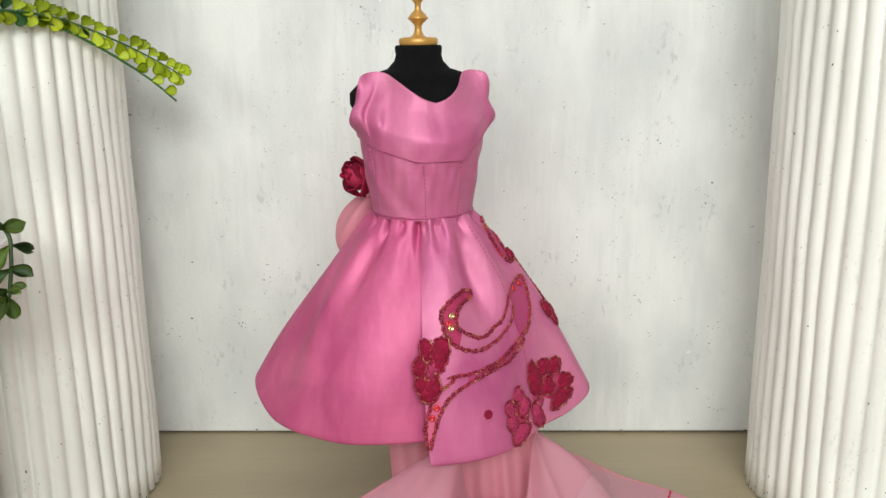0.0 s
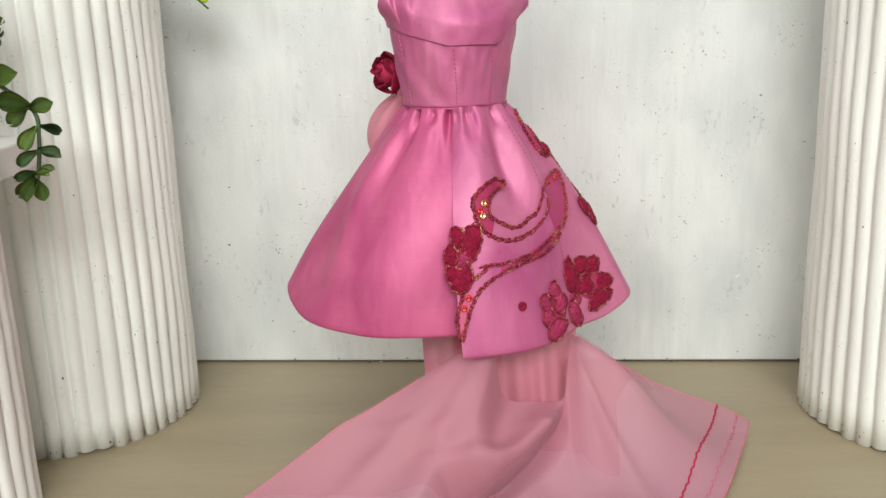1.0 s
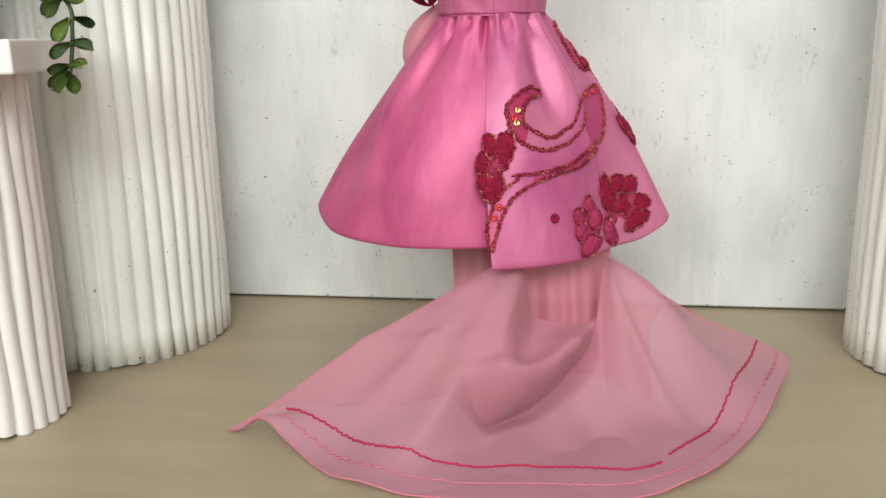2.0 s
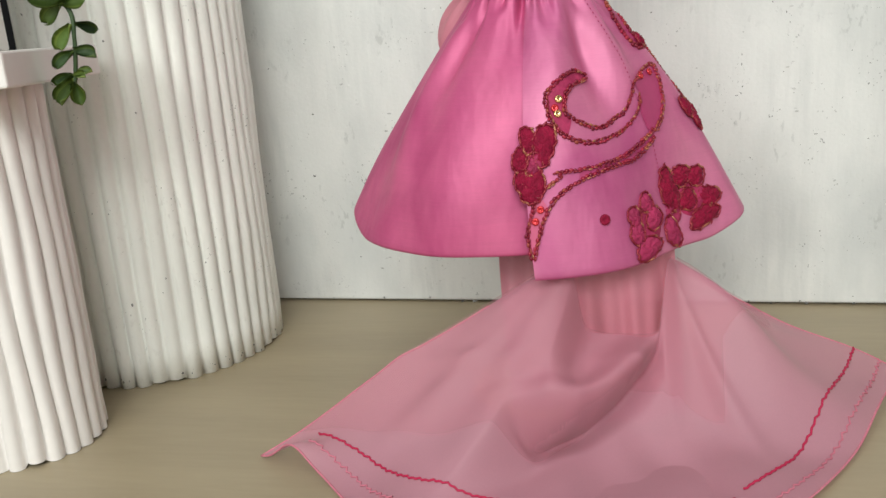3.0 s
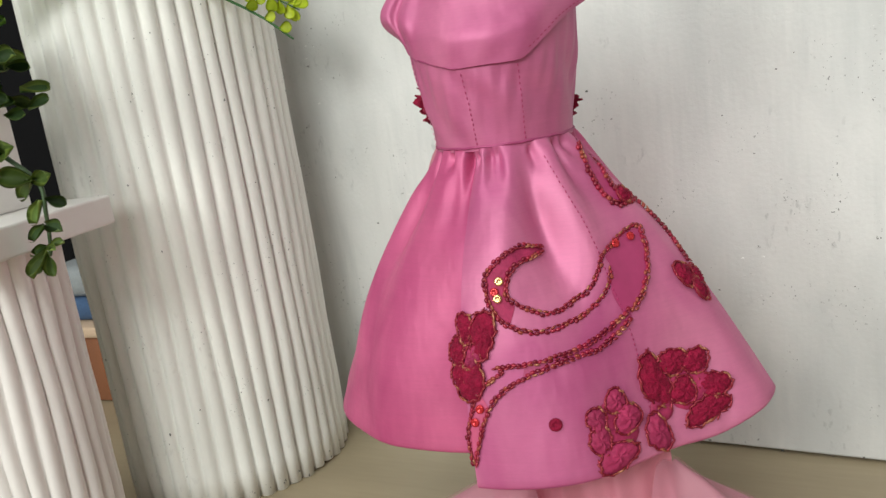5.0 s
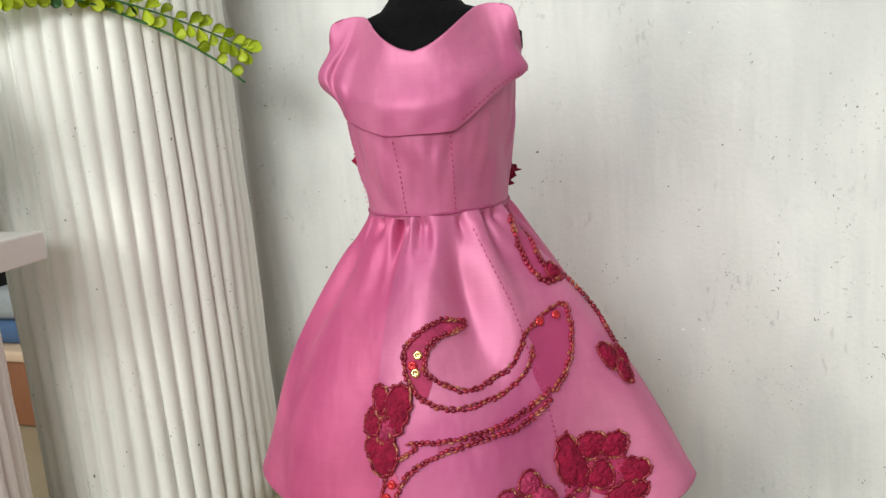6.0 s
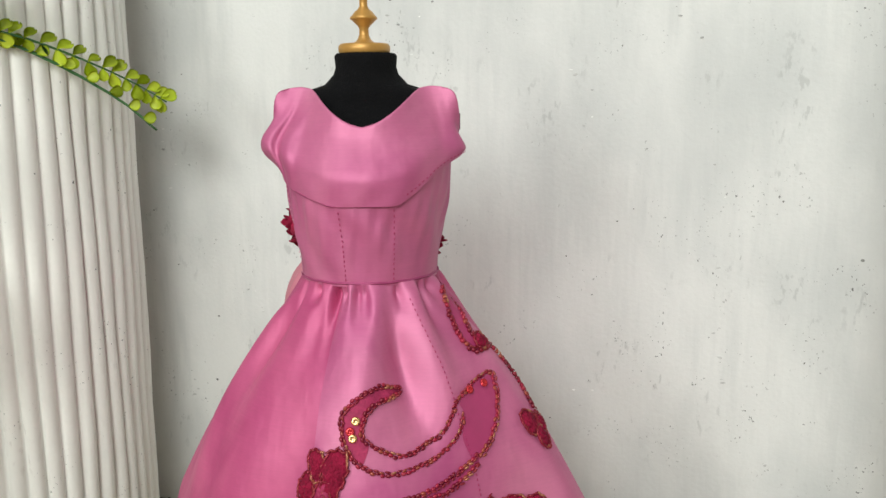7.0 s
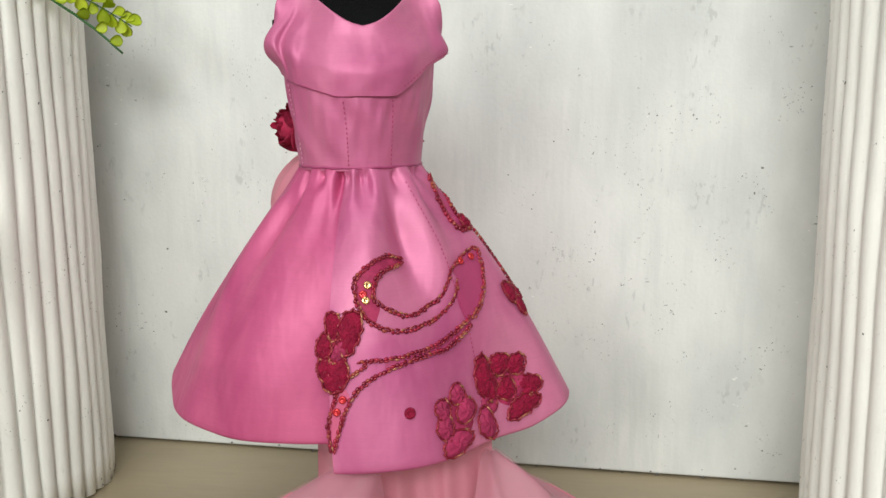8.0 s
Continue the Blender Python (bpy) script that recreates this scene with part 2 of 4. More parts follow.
def smooth(knots, x):
    """Catmull-Rom through (x, value, ...) knots: the values at x."""
    n = len(knots)
    i = max(0, min(n - 2, sum(1 for k in knots if k[0] <= x) - 1))
    a, b = knots[i], knots[i + 1]
    p, q = knots[max(0, i - 1)], knots[min(n - 1, i + 2)]
    s = max(0.0, min(1.0, (x - a[0]) / (b[0] - a[0])))
    out = []
    for k in range(1, len(a)):
        ma = (b[k] - p[k]) / (b[0] - p[0]) * (b[0] - a[0])
        mb = (q[k] - a[k]) / (q[0] - a[0]) * (b[0] - a[0])
        out.append((2 * s**3 - 3 * s * s + 1) * a[k] + (s**3 - 2 * s * s + s) * ma + (3 * s * s - 2 * s**3) * b[k] + (s**3 - s * s) * mb)
    return out[0] if len(out) == 1 else out


def bell(x, middle, width):
    return math.exp(-(((x - middle) / width) ** 2))


# Hem of the skirt: degrees round the axis (0 is the front, 90 the right side), reach, height.
HEM_FRONT = [(-8, 0.0563, 0.0697), (1, 0.0568, 0.0700), (18, 0.0585, 0.0708), (35, 0.0605, 0.0715), (55, 0.063, 0.0725), (75, 0.069, 0.0738), (86, 0.0775, 0.0785), (100, 0.079, 0.080)]
HEM_SIDE = [(80, 0.072, 0.076), (92, 0.076, 0.079), (130, 0.0695, 0.082), (180, 0.067, 0.084), (225, 0.074, 0.085), (256, 0.081, 0.086), (265, 0.0813, 0.0835), (281, 0.0745, 0.0780), (298, 0.0695, 0.0775), (312, 0.0635, 0.0770), (324, 0.0600, 0.0770), (340, 0.0535, 0.0770), (357, 0.0485, 0.0768), (368, 0.047, 0.0768)]


TUCK = random.Random(77)
TUCKS = [(TUCK.uniform(-180, 180), TUCK.uniform(0.0014, 0.0040), TUCK.uniform(0.03, 0.08) if k % 5 else TUCK.uniform(0.12, 0.2), TUCK.uniform(1.8, 3.6)) for k in range(40)]


def skirt_point(turn, v, hem):
    """A point of the skirt: turn in degrees round the axis, v from the waist (0) to the hem (1)."""
    a = radians(turn)
    reach, low = smooth(hem, turn)
    wx, wy = -0.0085 + 0.0225 * math.sin(a), 0.3765 - 0.0235 * math.cos(a)
    hx, hy = AXIS[0] + reach * math.sin(a), AXIS[1] - reach * math.cos(a)
    t = (turn + 180) % 360 - 180
    grow = (0.35 * math.exp(-((v / 0.26) ** 2)) + 0.85 * math.exp(-((v / 0.10) ** 2))) * min(1.0, v / 0.03)
    fold = 0.0007 * math.sin(radians(turn * 14 + 40 * math.sin(radians(turn * 3)))) * grow
    fold -= sum(d * bell(t, at + 8 * v, w + 14 * v) * bell(v, 0.035, far) for at, d, far, w in TUCKS if v < 0.5) * min(1.0, v / 0.03)
    fold += 0.0026 * math.sin(radians(turn * 5.0 + 60)) * math.sin(math.pi * min(1, v * 1.1)) ** 2 * (1 - 0.6 * v)
    fold -= 0.0046 * bell(t, 34 + 15 * v, 8) * bell(v, 0.28, 0.20)
    fold += 0.0022 * bell(t, 17, 9) * bell(v, 0.22, 0.18) + 0.0026 * bell(t, 54 + 6 * v, 7) * bell(v, 0.25, 0.2)
    fold -= 0.0050 * bell(t, -48 - 10 * v, 8) * bell(v, 0.26, 0.2)
    fold -= 0.0022 * bell(t, -14, 6) * bell(v, 0.16, 0.12)
    fold += 0.0030 * bell(t, -31, 20) * math.sin(math.pi * v ** 1.5) - 0.0024 * bell(t, -73, 9) * math.sin(math.pi * v ** 0.8) + 0.0020 * bell(t, -57, 7) * math.sin(math.pi * min(1.0, v) ** 0.7)
    fold += (0.0030 + 0.0020 * bell(t, -30, 34) + 0.0012 * bell(t, 30, 30)) * math.sin(math.pi * min(1.0, max(0.0, v)))
    x, y = wx + (hx - wx) * v, wy + (hy - wy) * v
    if hem is HEM_FRONT:
        # The stiff embroidered panel hangs flat towards its corner.
        low_part = max(0.0, min(1.0, (v - 0.45) / 0.45))
        y += 0.0080 * bell(t, 58, 17) * low_part * low_part * (3 - 2 * low_part)
    return x + fold * math.sin(a), y - fold * math.cos(a), WAIST_Z + (low - WAIST_Z) * v + 0.0012 * math.sin(math.pi * v)


# ---- mesh helpers ----


def link_mesh(name, bm, mat, parent=None, smooth_faces=True):
    mesh = bpy.data.meshes.new(name)
    bmesh.ops.recalc_face_normals(bm, faces=bm.faces)
    for f in bm.faces:
        f.smooth = smooth_faces
    bm.to_mesh(mesh)
    bm.free()
    for m in mat if isinstance(mat, (list, tuple)) else [mat]:
        mesh.materials.append(m)
    ob = new(name, mesh)
    if parent is not None:
        ob.parent = parent
    return ob


def part(name, bm, mat, parent, label="", smooth_faces=True):
    ob = link_mesh(name, bm, mat, parent, smooth_faces)
    return tagged(ob, label) if label else ob


def thing(name, label, category, group="", kind=""):
    return tagged(new(name), label, category, group, kind)


def sheet(fn, nu, nv, closed=False):
    """A grid of fn(u, v) for u, v in 0..1."""
    bm = bmesh.new()
    rows = [[bm.verts.new(fn(i / nu, j / nv)) for i in range(nu if closed else nu + 1)] for j in range(nv + 1)]
    n = len(rows[0])
    for j in range(nv):
        for i in range(n if closed else n - 1):
            k = (i + 1) % n
            bm.faces.new((rows[j][i], rows[j][k], rows[j + 1][k], rows[j + 1][i]))
    return bm


def tube(bm, points, radius, sides=6, cap=True):
    """A tube along points; radius is a number or a function of 0..1."""
    pts = [Vector(p) for p in points]
    rings = []
    up = Vector((0.31, 0.22, 0.92))
    for i, p in enumerate(pts):
        d = (pts[min(i + 1, len(pts) - 1)] - pts[max(i - 1, 0)]).normalized()
        side = d.cross(up)
        side = side.normalized() if side.length > 1e-6 else Vector((1, 0, 0))
        other = d.cross(side)
        r = radius(i / (len(pts) - 1)) if callable(radius) else radius
        rings.append([bm.verts.new(p + r * (math.cos(2 * math.pi * k / sides) * side + math.sin(2 * math.pi * k / sides) * other)) for k in range(sides)])
    for a, b in zip(rings, rings[1:]):
        for k in range(sides):
            bm.faces.new((a[k], a[(k + 1) % sides], b[(k + 1) % sides], b[k]))
    if cap:
        bm.faces.new(rings[0][::-1])
        bm.faces.new(rings[-1])
    return bm


def lathe(profile, sides=48, centre=(0, 0), squash=1.0):
    """A turned body from (radius, height) pairs."""
    bm = bmesh.new()
    rings = []
    for r, z in profile:
        rings.append([bm.verts.new((centre[0] + r * math.cos(2 * math.pi * k / sides), centre[1] + squash * r * math.sin(2 * math.pi * k / sides), z)) for k in range(sides)])
    for a, b in zip(rings, rings[1:]):
        for k in range(sides):
            bm.faces.new((a[k], a[(k + 1) % sides], b[(k + 1) % sides], b[k]))
    bm.faces.new(rings[0][::-1])
    bm.faces.new(rings[-1])
    return bm


def block(size, at=(0, 0, 0), bevel=0.002, turn=0.0, segments=2):
    """A box with rounded edges, standing on its base at the given place."""
    bm = bmesh.new()
    bmesh.ops.create_cube(bm, size=1.0)
    bmesh.ops.scale(bm, vec=size, verts=bm.verts)
    bmesh.ops.translate(bm, vec=(0, 0, size[2] / 2), verts=bm.verts)
    if bevel:
        bmesh.ops.bevel(bm, geom=bm.edges[:], offset=bevel, segments=segments, affect="EDGES", profile=0.5)
    bmesh.ops.rotate(bm, cent=(0, 0, 0), matrix=Matrix.Rotation(radians(turn), 3, "Z"), verts=bm.verts)
    bmesh.ops.translate(bm, vec=at, verts=bm.verts)
    return bm


def spline(points, n):
    """n + 1 points on a smooth line through the given ones, evenly by knot."""
    knots = [(i, *p) for i, p in enumerate(points)]
    return [smooth(knots, i * (len(points) - 1) / n) for i in range(n + 1)]


def evenly(points, step):
    """Points at even steps along a line."""
    pts = [Vector(p) for p in points]
    out, left = [pts[0]], step
    for a, b in zip(pts, pts[1:]):
        d = (b - a).length
        at = left
        while at <= d:
            out.append(a.lerp(b, at / d))
            at += step
        left = at - d
    return out


# ---- the place ----
tagged(link_mesh("ground", block((1.9, 1.5, 0.03), (0, 0.25, -0.03), 0.004), BOARD), "smooth beige wooden tabletop with faint grain", "tabletop", kind="structure")

wall = block((0.62, 0.012, 0.42), (0, 0, 0.0013), 0.0012)
rough_edge = random.Random(4)
for vert in wall.verts:
    vert.co += Vector((0, 0, rough_edge.uniform(-0.0004, 0.0004)))
wall_back = tagged(link_mesh("wall_back", wall, PLASTER, None, False), "white painted backdrop board with grey scuffs and specks", "backdrop board", kind="structure")
wall_back.matrix_world = pose(0.0, 0.5000, 0, 0, 0, -3.0)


def chips(name, parent, count, seed, place, colour=(0.20, 0.20, 0.19), flat=0.7, label="dark chips in the white paint"):
    """Small dark chips in the paint."""
    rng = random.Random(seed)
    bm = bmesh.new()
    for _ in range(count):
        x, z, across = place(rng)
        n = rng.randint(5, 7)
        ring = []
        for k in range(n):
            a = 2 * math.pi * k / n
            r = across * rng.uniform(0.5, 1.2)
            ring.append(bm.verts.new((x + r * math.cos(a), -0.0062, z + flat * r * math.sin(a))))
        tip = bm.verts.new((x, -0.0064, z))
        for k in range(n):
            bm.faces.new((ring[k], ring[(k + 1) % n], tip))
    mat = material(name, colour, rough=0.9, vary=0.4, scale=300, island=0.8)
    return tagged(part(name, bm, mat, parent, label), kind="stuff")


chips("paint_chips", wall_back, 60, 11, lambda g: (g.uniform(-0.2, 0.2), g.uniform(0.005, 0.30), g.choice((0.00025, 0.0004, 0.0006, 0.0009))))
chips("edge_chips", wall_back, 26, 12, lambda g: (g.uniform(-0.2, 0.2), abs(g.gauss(0, 0.0014)) + 0.0008, g.choice((0.0004, 0.0007, 0.0011))))

scuff_spots = [(rough_edge.uniform(-0.19, 0.19), rough_edge.uniform(0.01, 0.28)) for _ in range(26)]


def scuff_place(g):
    x, z = g.choice(scuff_spots)
    return x + g.gauss(0, 0.004), z + g.gauss(0, 0.010), g.choice((0.0003, 0.0005, 0.0008, 0.0012))


chips("scuffs", wall_back, 300, 13, scuff_place, (0.61, 0.615, 0.60), 0.45, "pale grey scuffs in the white paint")

# The room round the table.
for name, size, at in (
    ("wall_north", (4.4, 0.1, 2.6), (0, 1.75, -0.78)),
    ("wall_east", (0.1, 4.3, 2.6), (2.15, -0.45, -0.78)),
    ("wall_west", (0.1, 4.3, 2.6), (-2.15, -0.45, -0.78)),
    ("wall_south", (4.4, 0.1, 2.6), (0, -2.65, -0.78)),
):
    tagged(link_mesh(name, block(size, at, 0), ROOM_PAINT, None, False), "plain pale painted room wall", "wall", kind="structure")
tagged(link_mesh("floor", block((4.4, 4.5, 0.1), (0, -0.45, -0.88), 0), ROOM_FLOOR, None, False), "plain brown room floor", "floor", kind="structure")
tagged(link_mesh("ceiling", block((4.4, 4.5, 0.1), (0, -0.45, 1.82), 0), ROOM_PAINT, None, False), "plain white ceiling", "ceiling", kind="structure")


def fluted(radius, height, ribs, depth, seed, sides_per_rib=8, wear=0.0006, first=0.0, last=1.0, thick=0.0):
    """A ribbed shaft: rounded ribs with narrow grooves, uneven along its height. With a thickness it is an open curved shell."""
    rng = random.Random(seed)
    phase = [rng.uniform(0, 6.28) for _ in range(6)]
    shift = [rng.uniform(-0.10, 0.10) for _ in range(ribs)]
    tall = [rng.uniform(0.9, 1.12) for _ in range(ribs)]
    foot = [rng.uniform(-0.0006, 0.0014) for _ in range(ribs)]
    rows = 22
    n = round(ribs * sides_per_rib * (last - first))

    def at(w, v):
        u = first + (last - first) * w
        k = u * ribs
        i = int(k) % ribs
        f = k - int(k)
        f = min(1.0, max(0.0, f + 0.25 * shift[i] * math.sin(math.pi * f)))
        rib = math.sin(math.pi * f) ** 0.62
        a = 2 * math.pi * u
        wob = wear * (math.sin(5 * a + 9 * v + phase[0]) + 0.7 * math.sin(23 * v + 3 * a + phase[1]) + 0.5 * math.sin(41 * v + 17 * a + phase[2]))
        r = radius - depth * tall[i] * (1 - rib) + 0.35 * wob
        z = height * v + (max(0.0, foot[i]) * (1 - v) ** 30 if v < 0.2 else 0.0)
        twist = 0.0006 / radius * math.sin(9 * v + phase[3] + i)
        return (r * math.cos(a + twist), r * math.sin(a + twist), z)

    if not thick:
        bm = sheet(at, n, rows, True)
        bm.verts.ensure_lookup_table()
        bm.faces.new([bm.verts[rows * n + i] for i in range(n)])
        return bm

    def shell(w, v):
        """Round the shell: out along the ribs, back along the plain inside."""
        if w <= 0.5:
            return at(min(1.0, 2 * w), v)
        u = first + (last - first) * (2 - 2 * w)
        a, r = 2 * math.pi * u, radius - depth - thick
        return (r * math.cos(a), r * math.sin(a), height * v)

    bm = sheet(shell, 2 * n, rows, True)
    bm.verts.ensure_lookup_table()
    m = 2 * n
    for row in (0, rows):
        for i in range(n):
            c, d = row * m + i, row * m + i + 1
            e, f = row * m + (m - i - 1) % m, row * m + (m - i) % m
            if len({c, d, e, f}) == 4:
                bm.faces.new([bm.verts[q] for q in (c, d, e, f)])
    return bm


def column(x, y, radius, ribs, seed, first, last):
    top = thing("fluted_column", "white painted half column with narrow corrugated ribs and chipped paint", "column", "columns beside the dress")
    part("shaft", fluted(radius, 0.36, ribs, 0.0030, seed, 8, 0.0009, first, last, 0.002), COLUMN_WHITE, top)
    rng = random.Random(seed + 50)
    bm = bmesh.new()
    for _ in range(130):
        u, z, s = rng.uniform(first, last), rng.uniform(0.004, 0.33), rng.choice((0.0002, 0.0003, 0.0004, 0.0006))
        if rng.random() < 0.3:
            z = abs(rng.gauss(0, 0.004)) + 0.001
        a = 2 * math.pi * (round(u * ribs - 0.5) + 0.5 + rng.uniform(-0.25, 0.25)) / ribs
        mid = Vector(((radius - 0.0001) * math.cos(a), (radius - 0.0001) * math.sin(a), z))
        out, side = Vector((math.cos(a), math.sin(a), 0)), Vector((-math.sin(a), math.cos(a), 0))
        ring = [bm.verts.new(mid + s * rng.uniform(0.4, 1.2) * (math.cos(k * 1.047) * side + 1.3 * math.sin(k * 1.047) * Vector((0, 0, 1)))) for k in range(6)]
        tip = bm.verts.new(mid + 0.0003 * out)
        for k in range(6):
            bm.faces.new((ring[k], ring[(k + 1) % 6], tip))
    tagged(part("paint_chips", bm, bpy.data.materials["paint_chips"], top, "dark chips in the paint"), kind="stuff")
    top.matrix_world = pose(x, y, 0.0002)
    return top


column(-0.2216, 0.4362, 0.0627, 48, 21, 0.724, 1.19)
column(0.2295, 0.4125, 0.0625, 46, 22, 0.30, 0.84)

pedestal = thing("pedestal", "white painted fluted pedestal with a square cap", "pedestal")
part("shaft", fluted(0.0300, 0.1475, 25, 0.0026, 31, 12, 0.0004), PEDESTAL_WHITE, pedestal)
part("cap", block((0.078, 0.078, 0.012), (0.007, -0.008, 0.1474), 0.0009, 11), PEDESTAL_WHITE, pedestal, "square white slab", False)
pedestal.matrix_world = pose(-0.224, 0.326, 0.0002)

planter = thing("planter", "white square planter standing on the pedestal", "planter")
bm = block((0.033, 0.036, 0.042), (0, 0, 0), 0.001)
top_face = max(bm.faces, key=lambda f: f.calc_center_median().z)
inner = bmesh.ops.inset_region(bm, faces=[top_face], thickness=0.002)
bmesh.ops.translate(bm, vec=(0, 0, -0.006), verts=top_face.verts)
part("pot", bm, PEDESTAL_WHITE, planter, "", False)
planter.matrix_world = pose(-0.226, 0.326, 0.1597, 0, 0, 11)

# ---- plants ----


def round_leaf(length, width, cup, seed):
    """A small thick spoon-shaped leaf along +x, cupped along its middle, with a paler rim."""
    rng = random.Random(seed)
    bend, notch = rng.uniform(-0.2, 0.45), rng.uniform(0.0, 0.10)

    def at(u, v):
        y = 2 * v - 1
        w = width * 0.5 * (0.10 + 0.90 * math.sin(math.pi * 0.5 * min(1.0, u * 1.55)) ** 1.3) * (1.0 if u < 0.62 else math.sqrt(max(0.0, 1 - ((u - 0.62) / 0.385) ** 2)))
        return (length * (u - notch * (1 - abs(y)) * u**6), w * y, cup * width * y * y - bend * length * u * u * 0.5)

    bm = sheet(at, 12, 6)
    bm.faces.ensure_lookup_table()
    for k, f in enumerate(bm.faces):
        if k // 12 in (0, 5) or k % 12 == 11:
            f.material_index = 1
    bmesh.ops.solidify(bm, geom=bm.faces[:], thickness=0.0005)
    return bm


def leaf_meshes(mats, length, width, cup, seeds, name):
    out = []
    for i, s in enumerate(seeds):
        ob = link_mesh(name, round_leaf(length, width, cup, s), mats[i % len(mats)])
        out.append(ob.data)
        bpy.data.objects.remove(ob)
    return out


LEAVES = leaf_meshes([(LEAF, LEAF_LIGHT), (LEAF, LEAF_RIM), (LEAF_LIGHT, LEAF_RIM)], 0.0118, 0.0074, 0.42, range(6), "leaf")
LEAFLETS = leaf_meshes([(FERN, FERN)], 0.0050, 0.0046, 0.15, range(3), "leaflet")
LEAFLETS_DARK = leaf_meshes([(FERN_DARK, FERN_DARK)], 0.0046, 0.0038, 0.15, range(2), "leaflet")


def put_leaf(parent, mesh, at, way, up=(0, 0, 1), size=1.0):
    ob = new("leaf" if mesh.name.startswith("leaf") and not mesh.name.startswith("leaflet") else "leaflet", mesh)
    x = Vector(way).normalized()
    y = Vector(up).cross(x)
    y = y.normalized() if y.length > 1e-5 else Vector((0, 1, 0))
    z = x.cross(y)
    m = Matrix((x, y, z)).transposed().to_4x4()
    ob.parent = parent
    ob.matrix_basis = Matrix.Translation(at) @ m @ Matrix.Scale(size, 4)
    return ob


trailing = thing("trailing_plant", "artificial trailing plant with dark green rounded leaves in the planter", "plant")
vine = [(-0.222, 0.326, 0.190), (-0.212, 0.318, 0.212), (-0.198, 0.311, 0.212), (-0.188, 0.311, 0.199), (-0.179, 0.314, 0.186), (-0.165, 0.317, 0.173), (-0.1635, 0.316, 0.162), (-0.1655, 0.316, 0.150), (-0.166, 0.315, 0.146)]
line = spline(vine, 60)
part("stem", tube(bmesh.new(), line, lambda s: 0.0011 - 0.0004 * s), STEM, trailing)
rng = random.Random(5)
for i, (s, ways) in enumerate((
    (0.30, ((0.6, -0.7, 0.4), (-0.8, -0.5, 0.3), (0.2, -0.9, -0.3))),
    (0.38, ((0.8, -0.5, 0.3), (-0.6, -0.7, -0.1), (-0.2, -0.8, 0.6))),
    (0.46, ((-0.9, -0.3, 0.1), (0.7, -0.6, 0.3), (0.1, -0.7, -0.7))),
    (0.53, ((0.9, -0.3, 0.2), (-0.9, -0.4, -0.2), (-0.4, -0.5, -0.7), (0.5, -0.7, 0.4))),
    (0.63, ((1.0, -0.1, 0.18), (-0.75, -0.3, -0.6), (-0.5, -0.5, 0.2))),
    (0.70, ((-0.6, -0.2, -0.8), (0.5, 0.4, -0.3))),
    (0.80, ((0.95, -0.2, -0.1), (-0.8, -0.4, -0.5))),
    (0.90, ((0.85, 0.2, 0.35), (-0.9, -0.1, -0.3), (0.8, -0.4, 0.1))),
    (0.99, ((0.35, -0.35, -0.8), (-0.75, -0.3, -0.55), (-0.1, -0.9, -0.5))),
)):
    p = line[int(s * 60)]
    for w in ways:
        put_leaf(trailing, LEAVES[rng.randrange(6)], p, w, (0.35 + rng.uniform(-0.7, 0.7), -0.8, 0.45 + rng.uniform(-0.5, 0.7)), rng.uniform(0.66, 1.1) * (0.72 if 0.75 < s < 0.95 else 1))
for k in range(120):
    a, h = rng.uniform(0, 2 * math.pi), rng.uniform(0.196, 0.236)
    r = 0.025 * rng.random() ** 0.5 * (1.1 - (h - 0.196) * 8)
    p = Vector((-0.211 + r * math.cos(a), 0.322 + r * math.sin(a), h))
    put_leaf(trailing, LEAVES[rng.randrange(6)], p, (math.cos(a) + rng.uniform(-0.5, 0.5), math.sin(a) + rng.uniform(-0.5, 0.5), rng.uniform(-0.5, 0.6)), (rng.uniform(-0.3, 0.7), -0.95, 0.45), rng.uniform(0.7, 1.05))
for k in range(8):
    a = k * 0.785
    tip = Vector((-0.214 + 0.02 * math.cos(a), 0.322 + 0.02 * math.sin(a), 0.228))
    part("stem", tube(bmesh.new(), spline([(-0.226, 0.326, 0.193), (-0.22 + 0.008 * math.cos(a), 0.324 + 0.008 * math.sin(a), 0.21), tuple(tip)], 8), 0.0007, 5), STEM, trailing)


